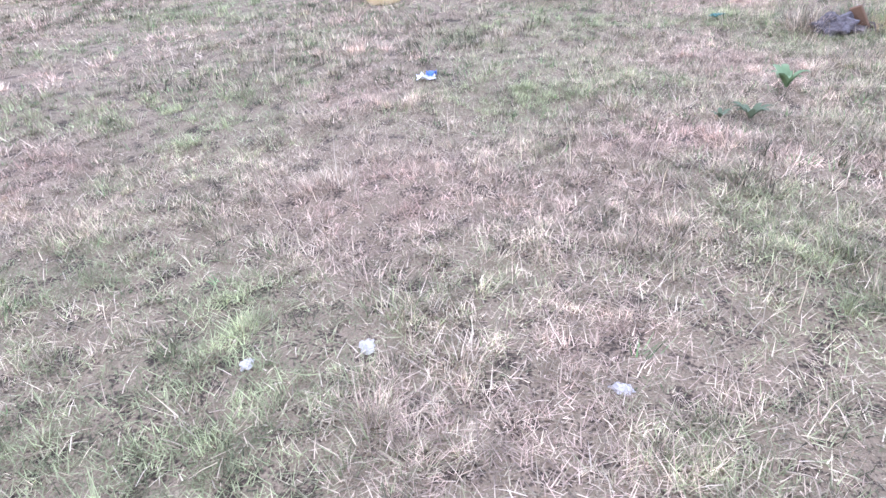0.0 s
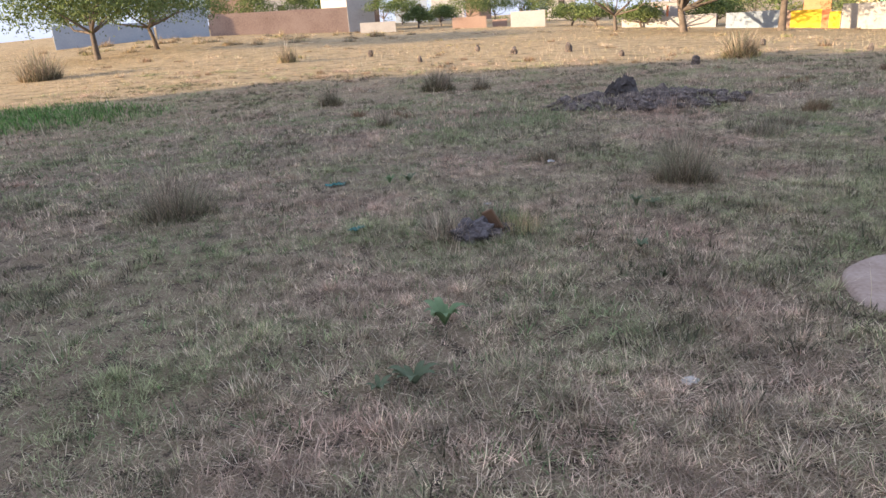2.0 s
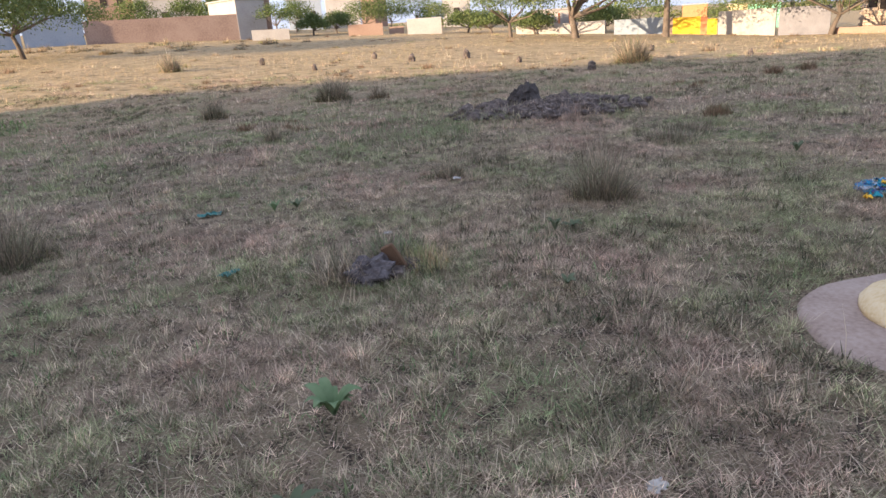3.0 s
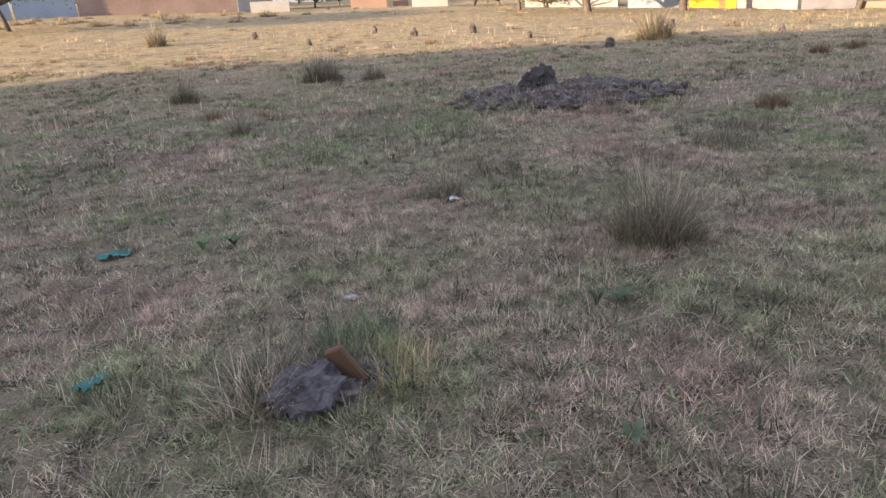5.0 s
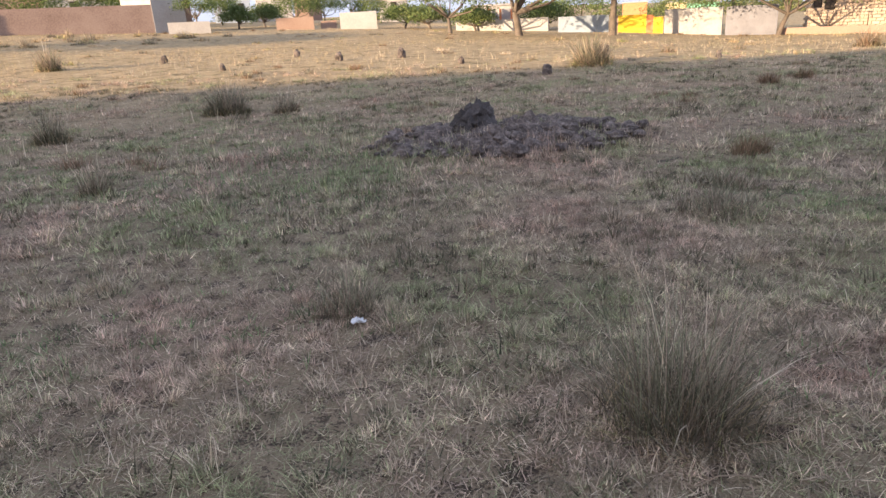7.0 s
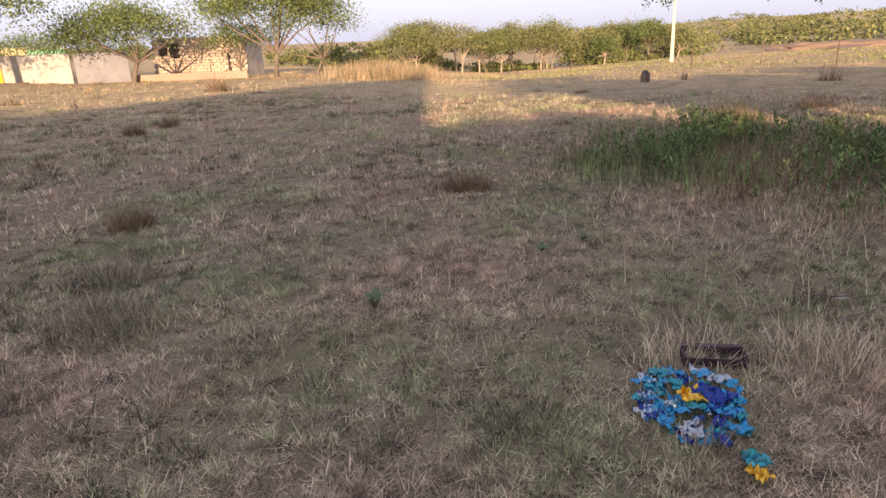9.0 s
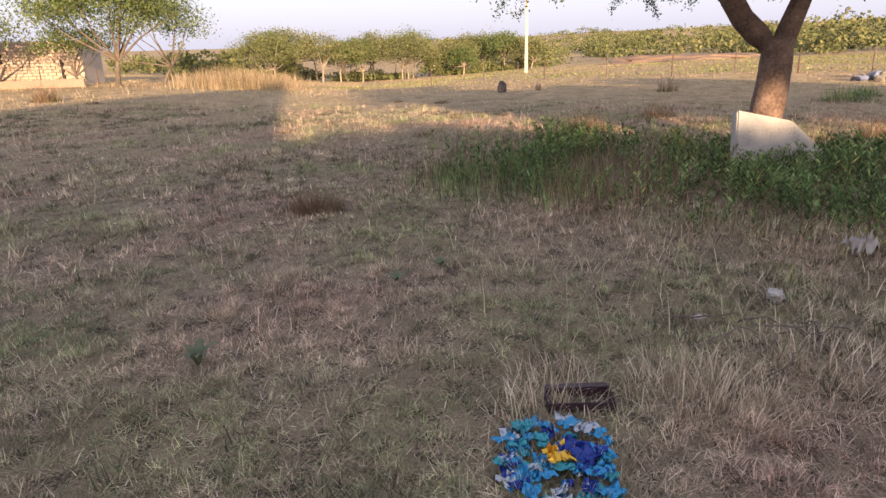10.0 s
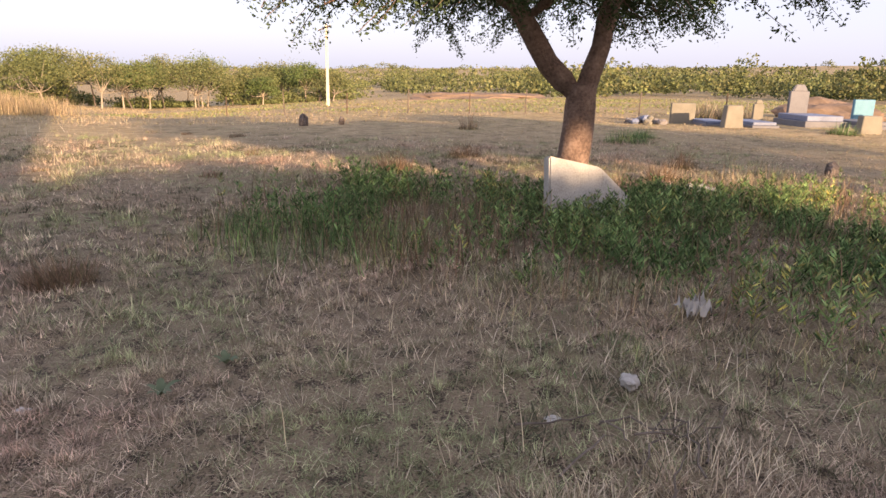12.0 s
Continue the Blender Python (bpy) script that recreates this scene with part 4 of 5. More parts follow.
def stone_in_grass():
    bm = boulder(0.165, 0.13, 0.115, 3.3, 4, 0.38, 2.2)
    for v in bm.verts:  # split faces and small pits
        v.co += v.co.normalized() * (0.018 * noise.noise(v.co * 22) - 0.014 * (noise.noise(v.co * 9) > 0.15))
    ob = part("rock", bm, SUNKROCK)
    ob.matrix_world = pose(-0.25, 6.42, float(height(-0.25, 6.42)) + 0.045, 0, 0, 20)
    tagged(ob, "rough grey-purple rock half sunk in a grassy hump", "rock")
    ob = part("earth_hump", boulder(0.30, 0.24, 0.07, 8.0, 4, 0.3, 2.4), CLOD)
    ob.matrix_world = pose(-0.2, 6.58, float(height(-0.2, 6.58)), 0, 0, 10)
    tagged(ob, "low hump of dark crumbly earth under the rock", "earth mound")
    bm = box(0.11, 0.028, 0.19, 0, 0, 0, 0.006, 0.8)
    ob = part("tile_shard", rough_up(bm, 0.012, 14), CLAYTILE)
    ob.matrix_world = pose(-0.05, 6.52, float(height(-0.05, 6.52)) + 0.02, 12, -24, -18)
    tagged(ob, "broken brown clay tile leaning behind the rock", "tile")


def earth_heap():
    rng = np.random.RandomState(3)
    mx, my = MOUND
    bm = boulder(1, 1, 1, 5.1, 4, 0.42, 2.3)  # a wedge of turned sod, steep on one side and ribbed by roots
    for v in bm.verts:
        c = v.co
        rib = 0.06 * math.sin(11 * c.x + 4 * c.y + 2 * noise.noise(c * 3))
        up = max(0.0, (c.z + 1) / 2)
        v.co = Vector((c.x * 0.31 * (1.05 - 0.5 * up) + 0.10 * up + 0.02, c.y * 0.24 * (1.05 - 0.4 * up), c.z * 0.22 * (1 + rib) + 0.07 * noise.noise(c * 4)))
    ob = part("earth_clod", bm, DARKROCK)
    ob.matrix_world = pose(2.2, 14.4, float(height(2.2, 14.4)) + 0.17, 0, 0, 10)
    tagged(ob, "dark jagged clod of earth standing on the heap", "earth clod")
    vs, fs, g = [], [], 91
    for i in range(g):
        for j in range(g):
            u, v = -1 + 2 * i / (g - 1), -1 + 2 * j / (g - 1)
            x, y = mx + 1.95 * u, my + 1.25 * v
            edge = max(0.0, 1 - (u * u + v * v) ** 1.5 - 0.35 * value_noise(np.array(u * 4 + 9), np.array(v * 4)))
            lump = abs(noise.noise(Vector((x * 3.5, y * 3.5, 0)))) + 0.5 * abs(noise.noise(Vector((x * 9, y * 9, 4))))
            vs.append((x, y, float(height(x, y)) - 0.02 + min(1, edge * 1.1) * (0.015 + 0.26 * lump)))
    for i in range(g - 1):
        for j in range(g - 1):
            o = i * g + j
            fs.append((o, o + g, o + g + 1, o + 1))
    ob = mesh_object("earth_heap", vs, fs, CLOD)
    tagged(ob, "low heap of dark purple-brown dug earth", "earth heap")
    for k in range(260):
        a, r = rng.rand() * 6.28, rng.rand() ** 0.6
        x, y = mx + 1.85 * r * math.cos(a), my + 1.15 * r * math.sin(a)
        s = 0.025 + 0.085 * rng.rand() ** 2.5
        me_src = CLODS[k % 5]
        ob = new("earth_clod", me_src)
        ob.matrix_world = Matrix.Translation((x, y, float(height(x, y)) + 0.03 + s * 0.3)) @ Matrix.Rotation(rng.rand() * 6, 4, "Z") @ Matrix.Diagonal((s * 1.3, s, s * 0.8, 1))
        tagged(ob, "lump of dark purple-brown earth on the heap", "earth clod", "clods on the earth heap")


CLODS = []
for k in range(5):
    me = bpy.data.meshes.new("earth_clod")
    bm = boulder(1, 1, 1, k * 3.7, 2, 0.5)
    bm.to_mesh(me)
    bm.free()
    me.materials.append(CLOD)
    CLODS.append(me)

yellow_dome()
water_point()
stone_in_grass()
earth_heap()
leafy_plant(-0.33, 4.70, 0.19, "small upright bright green broadleaf plant", 15, up=0.62)
leafy_plant(-0.42, 4.10, 0.17, "low spreading dark green weed with curled leaves", 9, GREYGREEN, 0.5)
leafy_plant(-0.58, 4.05, 0.11, "low dark green weed in grass", 6, GREYGREEN, 0.4)
leafy_plant(1.27, 7.1, 0.13, "small flat green weed in grass", 8, GREYGREEN, 0.3)
leafy_plant(-1.02, 8.4, 0.16, "small green weed with pointed leaves", 7, GREYGREEN, 0.5)
leafy_plant(*east(4.14, 9.44), 0.17, "small grey-green weed in grass", 8, GREYGREEN, 0.6)
leafy_plant(*east(5.9, 8.9), 0.12, "small green weed in grass", 7, GREYGREEN, 0.4)
leafy_plant(-1.22, 8.35, 0.14, "small bright green weed with broad leaves", 6, None, 0.6)
leafy_plant(1.12, 7.02, 0.11, "small upright green weed in grass", 12, GREYGREEN, 0.85)
leafy_plant(5.66, 8.78, 0.13, "small grey-green weed in dry grass", 8, GREYGREEN, 0.4)
leafy_plant(0.95, 5.95, 0.12, "small green weed in grass", 6, GREYGREEN, 0.4)


def litter_packet():
    root = base("crisp_packet", -2.70, 4.06, None, 35)
    tagged(root, "crumpled white and blue snack packet in the grass", "litter")
    crumple("wrapper", 0, 0, 0.14, 0.10, 0.06, 2.2, PAPER, "white side", grid=8, parent=root)
    crumple("printed_end", 0.045, 0.03, 0.07, 0.07, 0.07, 4.4, BLUEPAPER, "blue printed end", grid=7, parent=root, z=0.015)


litter_packet()
crumple("plastic_scrap", -1.82, 8.38, 0.2, 0.12, 0.05, 6.1, TURQ, "turquoise plastic scrap in the grass", turn=15)
crumple("plastic_scrap", -1.22, 6.65, 0.14, 0.09, 0.04, 7.7, TURQ, "small turquoise plastic scrap", turn=60)
crumple("paper_scrap", 0.55, 9.15, 0.07, 0.05, 0.04, 1.2, PAPER, "small white paper scrap beside a tuft", turn=10)


def long_straws():
    rng = np.random.RandomState(17)
    for k in range(34):
        x, y = (-2.5 + 6 * rng.rand(), 1.5 + 8 * rng.rand()) if k < 20 else (1.5 + 4.5 * rng.rand(), 5.8 + 4 * rng.rand())
        if np.hypot(x - PADC[0], y - PADC[1]) < 0.9:
            continue
        a, ln = rng.rand() * 6.28, 0.22 + 0.4 * rng.rand()
        path = []
        for i in range(6):
            u = i / 5
            b = a + 0.5 * (u - 0.5) * rng.randn()
            px, py = x + ln * u * math.cos(b), y + ln * u * math.sin(b)
            path.append(((px, py, float(height(px, py)) + 0.02 + 0.09 * math.sin(3.1 * u) * rng.rand()), 0.0035 - 0.002 * u))
        tv, tf = tubes([path], 5)
        tagged(mesh_object("straw_stalk", tv, tf, STRAW), "long pale dry straw lying on the grass", "straw", "long straws")


long_straws()


def foil_heap():
    rng = np.random.RandomState(9)
    root = base("foil_wrapper", *east(3.98, 7.57), None, 16)
    tagged(root, "crumpled shiny blue and silver foil wrappers in the grass", "litter")
    mats = [(FOILBLUE, "bright blue foil"), (FOILTEAL, "teal foil"), (FOILSILVER, "silver foil"), (FOILDARK, "dark blue foil"), (FOILBLUE, "bright blue foil")]
    for k in range(96):
        m, lab = mats[k % 5]
        a, r = rng.rand() * 6.28, 0.25 * rng.rand() ** 0.6
        s = 0.03 + 0.05 * rng.rand()
        crumple("foil_piece", r * math.cos(a) * 1.3, r * math.sin(a) * 0.85, s * 1.2, s * 0.8, 0.035, k * 1.9, m, lab, grid=6, turn=rng.rand() * 360, parent=root, z=0.01 + 0.03 * rng.rand())
    crumple("foil_piece", -0.01, 0.0, 0.10, 0.09, 0.07, 33.1, FOILGOLD, "gold foil", grid=8, turn=20, parent=root, z=0.045)
    crumple("foil_piece", 0.03, -0.09, 0.16, 0.10, 0.06, 35.1, FOILDARK, "dark blue foil", grid=8, turn=70, parent=root, z=0.04)


def dark_box():
    root = base("cardboard_box", *east(4.46, 7.6), None, -69)
    root.scale = (0.85, 0.62, 0.62)
    tagged(root, "open dark maroon cardboard box sunk in dry grass", "box")
    part("bottom", box(0.34, 0.22, 0.01, 0, 0, 0.0, 0.002), BOXDARK, root)
    for sx, sy, x, y in ((0.34, 0.008, 0, 0.107), (0.34, 0.008, 0, -0.107), (0.008, 0.20, 0.166, 0), (0.008, 0.20, -0.166, 0)):
        part("side", rough_up(box(sx, sy, 0.075, x, y, 0.008, 0.002), 0.004, 12), BOXDARK, root)
    fl = part("flap", box(0.34, 0.09, 0.006, 0, 0, 0, 0.002), BOXDARK, root)
    fl.matrix_local = pose(0, 0.145, 0.07, -10, 0, 0)


foil_heap()
dark_box()


def stray_foil():
    root = base("foil_scrap", 3.66, 7.12, None, 40)
    tagged(root, "small scrap of teal and gold foil in the grass", "litter")
    crumple("foil_piece", -0.03, 0.02, 0.07, 0.06, 0.06, 41.3, FOILGOLD, "gold foil", grid=7, turn=15, parent=root, z=0.01)
    crumple("foil_piece", 0.04, -0.01, 0.09, 0.07, 0.06, 44.9, FOILTEAL, "teal foil", grid=7, turn=80, parent=root, z=0.01)


stray_foil()


def brushwood():
    """A few dead thorny sticks lying by the bag."""
    rng = np.random.RandomState(23)
    for k in range(9):
        a, ln = radians(-60 + 50 * rng.randn()), 0.25 + 0.3 * rng.rand()
        x, y = 5.45 + 0.16 * rng.randn(), 6.42 + 0.16 * rng.randn()
        path = []
        for i in range(6):
            u = i / 5 - 0.5
            px, py = x + ln * u * math.cos(a) + 0.015 * rng.randn(), y + ln * u * math.sin(a) + 0.015 * rng.randn()
            path.append(((px, py, float(height(px, py)) + 0.02 + 0.07 * rng.rand()), 0.006 - 0.003 * (u + 0.5)))
        tv, tf = tubes([path], 5)
        tagged(mesh_object("dead_stick", tv, tf, DARKBARK), "dark dead stick lying in dry grass", "stick", "brushwood by the bag")


brushwood()


def torn_bag(x, y, label, s=1.0, seed=1.0):
    root = base("plastic_bag", x, y, None, 30)
    tagged(root, label, "plastic bag")
    part("bag_body", boulder(0.085 * s, 0.06 * s, 0.075 * s, seed, 3, 0.5, 2.0), BAGWHITE, root, smooth=True).location = (0, 0, 0.06 * s)
    part("bag_lobe", boulder(0.07 * s, 0.035 * s, 0.03 * s, seed + 3, 3, 0.5, 2.0), BAGWHITE, root, smooth=True).location = (-0.05 * s, 0.06 * s, 0.10 * s)
    part("bag_lobe", boulder(0.06 * s, 0.05 * s, 0.03 * s, seed + 7, 3, 0.5, 2.0), BAGWHITE, root, smooth=True).location = (0.04 * s, -0.085 * s, 0.03 * s)


torn_bag(*east(5.98, 6.8), "crumpled dirty white plastic bag on dry grass", 0.6, 1.3)
crumple("cloth_rag", *east(7.1, 6.24), 0.16, 0.15, 0.24, 5.5, BAGWHITE, "pale torn rag caught among the weeds", "rag", 10, 20)
for x, y, s, lab in ((*east(5.66, 7.19), 0.035, "small pale stone in the grass"), (0.8, 4.1, 0.04, "small pale stone in the grass"), (*east(4.0, 6.3), 0.06, "flat brown stone in the grass"),
                     (*east(12.3, 5.0), 0.3, "pale weathered stone in the sun"), (0.35, 3.2, 0.03, "small pale stone in the grass"), (-1.14, 1.39, 0.035, "flat whitish stone in the grass"),
                     (-0.29, 1.61, 0.035, "flat whitish stone in the grass"), (-1.44, 1.10, 0.03, "flat whitish stone in the grass"), (-0.15, 7.45, 0.04, "small pale stone in the grass"), (*east(5.3, 9.6), 0.03, "small pale stone in the grass")):
    ob = part("stone", boulder(s, s * 0.7, s * 0.32, x * 3, 3, 0.7, 2.2), CONCRETE)
    ob.matrix_world = pose(x, y, float(height(x, y)) + s * 0.06, 0, 0, x * 50)
    tagged(ob, lab, "stone")
for x, y, s in ((*east(26.3, 15.5), 0.28), (*east(26.7, 14.2), 0.18), (6.2, 24.0, 0.2), (3.1, 33.7, 0.26), (0.6, 33.5, 0.22), (-1.2, 36.5, 0.2), (4.8, 29.5, 0.16), (-3.5, 31.0, 0.16), (11.5, 33.0, 0.18), (-6.5, 35.5, 0.2), (13.0, 27.0, 0.16), (*east(14.6, 2.32), 0.16)):
    ob = part("termite_mound", boulder(s * 0.7, s * 0.6, s, x, 3, 0.35), CLOD)
    ob.matrix_world = pose(x, y, float(height(x, y)) + s * 0.55, 0, 0, x * 20)
    tagged(ob, "dark brown upright lump of earth in the field", "earth mound")


def leaning_slab():
    """A thick broken concrete marker with a sloped shoulder, leaning beside the tree."""
    bm = bmesh.new()
    prof = [(-0.36, -0.15), (0.68, -0.15), (0.66, 0.18), (0.26, 0.56), (-0.35, 0.69)]
    front = [bm.verts.new((a, -0.09, b)) for a, b in prof]
    back = [bm.verts.new((a, 0.09, b)) for a, b in prof]
    bm.faces.new(front)
    bm.faces.new(list(reversed(back)))
    for i in range(5):
        j = (i + 1) % 5
        bm.faces.new((front[j], front[i], back[i], back[j]))
    bmesh.ops.recalc_face_normals(bm, faces=bm.faces[:])
    bmesh.ops.bevel(bm, geom=bm.edges[:], offset=0.018, segments=2, affect="EDGES")
    ob = part("headstone", bm, CONCRETE)
    ob.matrix_world = pose(*east(10.3, 6.8), 0.0, -8, 0, -74)
    tagged(ob, "weathered pale concrete headstone leaning against the tree trunk", "headstone")


leaning_slab()


# ---- graves, fence and pole ----
def from_east(az, d):
    """A place by its bearing and distance from the end of the walk."""
    return 2.2 + d * math.cos(radians(az)), 7.1 + d * math.sin(radians(az))



def headstone(x, y, w, h, t, mat, label, turn=-90, top=1.0, arch=False, plinth=0.0):
    root = base("gravestone", *east(x, y), None, turn - 4)
    tagged(root, label, "gravestone", "graves in the fenced plot")
    if plinth:
        part("plinth", box(w * 1.7, t * 3, plinth, 0, 0, -0.03, 0.015), mat, root)
    z = plinth - 0.03
    if arch:
        part("stone", box(w, t, h * 0.8, 0, 0, z, 0.02), mat, root)
        part("cap", box(w * 0.8, t, h * 0.2, 0, 0, z + h * 0.8 - 0.003, 0.03, 0.6, 2), mat, root)
    else:
        part("stone", box(w, t, h, 0, 0, z, 0.02, top), mat, root)
    return root


headstone(30.0, 1.5, 0.95, 0.82, 0.16, CREAMSTONE, "cream square gravestone in dry grass", -82)
headstone(28.0, 0.2, 0.72, 0.80, 0.35, CREAMSTONE, "cream gravestone with a slanted side", -75, 0.82)
headstone(31.5, -1.75, 0.42, 0.85, 0.14, CREAMSTONE, "slim arched pale gravestone", -80, arch=True, plinth=0.12)
headstone(32.5, -3.6, 0.80, 1.35, 0.18, GREYSTONE, "tall grey gravestone with an arched top", -80, arch=True, plinth=0.25)
headstone(31.5, -5.7, 0.85, 1.05, 0.16, BLUEPAINT, "square sky-blue painted gravestone slab", -78)
headstone(30.0, -6.3, 0.75, 0.72, 0.16, GREYSTONE, "low plain grey concrete gravestone", -75)
headstone(26.3, -3.6, 0.85, 0.62, 0.3, CREAMSTONE, "low rounded stone grave marker", -70, 0.85)
headstone(31.0, -9.2, 0.7, 0.9, 0.16, BLUEPAINT, "small blue painted gravestone slab", -75)
headstone(32.0, -11.0, 0.7, 0.8, 0.16, CREAMSTONE, "plain cream painted gravestone slab", -75)


def grave(x, y, w, l, h, mat, label, turn=-82):
    root = base("grave_slab", *east(x, y), None, turn - 4)
    tagged(root, label, "grave", "graves in the fenced plot")
    part("kerb", box(w, l, h * 0.6, 0, 0, -0.05, 0.02), GREYSTONE, root)
    part("cover", box(w * 0.86, l * 0.9, h * 0.45, 0, 0, h * 0.6 - 0.052, 0.02), mat, root)


grave(29.3, -0.9, 1.0, 2.2, 0.26, DARKSTONE, "dark blue-grey polished grave slab")
grave(29.6, 0.6, 1.0, 2.0, 0.24, DARKSTONE, "dark grey grave slab with kerb")
grave(30.6, -3.4, 1.6, 2.4, 0.45, DARKSTONE, "raised dark blue grave with stepped kerb")
grave(29.9, -4.9, 1.2, 2.2, 0.32, GREYSTONE, "grey concrete grave slab")
grave(29.5, -8.0, 1.2, 2.2, 0.3, BLUEPAINT, "blue painted grave slab")
for k in range(16):
    a = 2 * math.pi * k / 16 * 1.7
    ob = part("grave_stone", boulder(0.2, 0.17, 0.14, k * 2.1, 2, 0.4), (ROCK, DARKSTONE, CREAMSTONE)[k % 3])
    x, y = east(29.6 + 0.8 * math.cos(a) * (k / 16), 2.9 + 0.9 * math.sin(a) * (k / 16))
    ob.matrix_world = pose(x, y, float(height(x, y)) + 0.07 + 0.12 * (k < 6), 0, 0, k * 40)
    tagged(ob, "loose grey stone piled on an old grave", "stone", "stones on the old grave")
ob = part("earth_bank", boulder(2.6, 1.3, 0.9, 4.0, 4, 0.3), REDEARTH)
ob.matrix_world = pose(*east(38.0, -7.0), -0.2, 0, 0, 56)
tagged(ob, "bank of reddish dug earth behind the graves", "earth bank")
ob = part("earth_bank", boulder(9, 3, 1.0, 6.0, 4, 0.4), REDEARTH)
ob.matrix_world = pose(*east(78.0, 13.0), float(height(*east(78, 13))) - 0.3, 0, 0, 96)
tagged(ob, "bare red earth bank beyond the fence", "earth bank")
tuft("dark_bush", *east(33.5, -0.4), 1.15, 1.6, 700, TUSSOCK, "dark dry bush among the graves", 0.5, 0.03)
tuft("dark_bush", *east(33.6, -1.8), 0.95, 1.3, 500, TUSSOCK, "dark dry bush among the graves", 0.5, 0.03)
tuft("dark_bush", *east(24.3, 9.3), 0.75, 0.7, 120, BROWN_WEED, "thin leafless dark bush in the shade", 0.6, 0.02)


def post(x, y, h, mat, label, r=0.035):
    tv, tf = tubes([[((0, 0, -0.1), r), ((0.01, 0.01, h * 0.5), r * 0.9), ((0.02, -0.01, h), r * 0.8)]], 8)
    ob = mesh_object("fence_post", tv, tf, mat)
    ob.matrix_world = pose(x, y, float(height(x, y)), 0, 2 * math.sin(x * 7), x * 30)
    return tagged(ob, label, "fence post", "posts of the wire fence")


FENCE = [(35.5, -1.6), (36.0, 2.2), (36.2, 5.0), (36.4, 7.6), (36.6, 10.4), (37.0, 13.6), (37.6, 17.0), (38.0, 20.6), (38.2, 24.0)]
FENCE = [east(x, y) for x, y in FENCE]
for k, (x, y) in enumerate(FENCE):
    post(x, y, 1.15 + 0.1 * math.sin(k * 3), (RUST, DARKBARK)[k % 2], ("thin rusty iron fence post", "grey wooden fence post")[k % 2])
for x, y in (from_east(53.0, 50), from_east(50.5, 51), from_east(48.2, 50), from_east(46.8, 49)):
    post(x, y, 1.1, RUST, "thin dark fence post in dry grass", 0.04)
wires = []
for hgt in (0.45, 0.9):
    wires.append([((x, y, float(height(x, y)) + hgt), 0.004) for x, y in FENCE])
tv, tf = tubes(wires, 4)
tagged(mesh_object("fence_wire", tv, tf, RUST), "two strands of thin rusty fence wire", "fence wire")


def utility_pole():
    x, y = 59.4, 20.15
    root = base("utility_pole", x, y)
    tagged(root, "tapered cream concrete utility pole with a short crossarm", "utility pole")
    part("pole", box(0.30, 0.26, 6.9, 0, 0, -0.3, 0.03, 0.55), POLE, root)
    arm = part("crossarm", box(0.09, 1.1, 0.09, 0, 0, 0, 0.01), RUST, root)
    arm.matrix_local = pose(-0.14, 0.1, 6.2, -22, 0, 0)
    for k in (-0.45, 0.0, 0.45):
        ins = part("insulator", lathe([(0.03, 0), (0.05, 0.05), (0.035, 0.09), (0.045, 0.13), (0.02, 0.17)], 10), PAPER, root)
        ins.matrix_local = pose(-0.14, 0.1 + k, 6.29 - k * 0.4, 0, 0, 0)


utility_pole()


# ---- village: walls and houses along the far edge ----
def at(az, d):
    """A place in the village by its bearing and distance from the start of the walk."""
    k = 0.88 if az < 82 else 1.0
    return k * d * math.cos(radians(az + 0.25)), 1.9 + k * d * math.sin(radians(az + 0.25))


def wall_run(name, az0, az1, d0, d1, h, mat, label, thick=0.3, sink=0.4, cat="wall"):
    """A free-standing wall between two bearings, with a slightly uneven coping."""
    (x0, y0), (x1, y1) = at(az0, d0), at(az1, d1)
    L = math.hypot(x1 - x0, y1 - y0)
    z0, z1 = float(height(x0, y0)), float(height(x1, y1))
    root = base(name, (x0 + x1) / 2, (y0 + y1) / 2, min(z0, z1), math.degrees(math.atan2(y1 - y0, x1 - x0)))
    tagged(root, label, cat)
    h = h * 0.9 if az0 < 82 else h
    n = max(4, int(L / 1.2))
    vs, fs = [], []
    for i in range(n + 1):
        u = -L / 2 + L * i / n
        top = h + max(z0, z1) - min(z0, z1) + 0.05 * noise.noise(Vector((u * 0.7, d0, 0)))
        for yy in (-thick / 2, thick / 2):
            vs += [(u, yy, -sink), (u, yy, top)]
    for i in range(n):
        o = i * 4
        fs += [(o, o + 4, o + 5, o + 1), (o + 2, o + 3, o + 7, o + 6), (o + 1, o + 5, o + 7, o + 3)]
    fs += [(0, 1, 3, 2), (n * 4, n * 4 + 2, n * 4 + 3, n * 4 + 1)]
    mesh_object("wall_face", vs, fs, mat, root)
    return root


def house(name, az, d, w, depth, h, mat, label, turn=None, sink=1.0, windows=(), roof=None, z=None, trim=None):
    x, y = at(az, d)
    root = base(name, x, y, z, az - 90 if turn is None else turn)
    tagged(root, label, "house")
    part("house_body", box(w, depth, h + sink, 0, 0, -sink, 0.03), mat, root)
    part("roof", box(w + 0.25, depth + 0.25, 0.16, 0, 0, h + 0.003, 0.02), roof or ROOF, root)
    for u, b, ww, hh in windows:
        win = part("window", box(ww, 0.06, hh, u, -depth / 2 - 0.012, b, 0.01), DARK, root)
        part("sill", box(ww + 0.2, 0.12, 0.06, u, -depth / 2 - 0.05, b - 0.065, 0.01), trim or WHITEWALL, win)
    return root


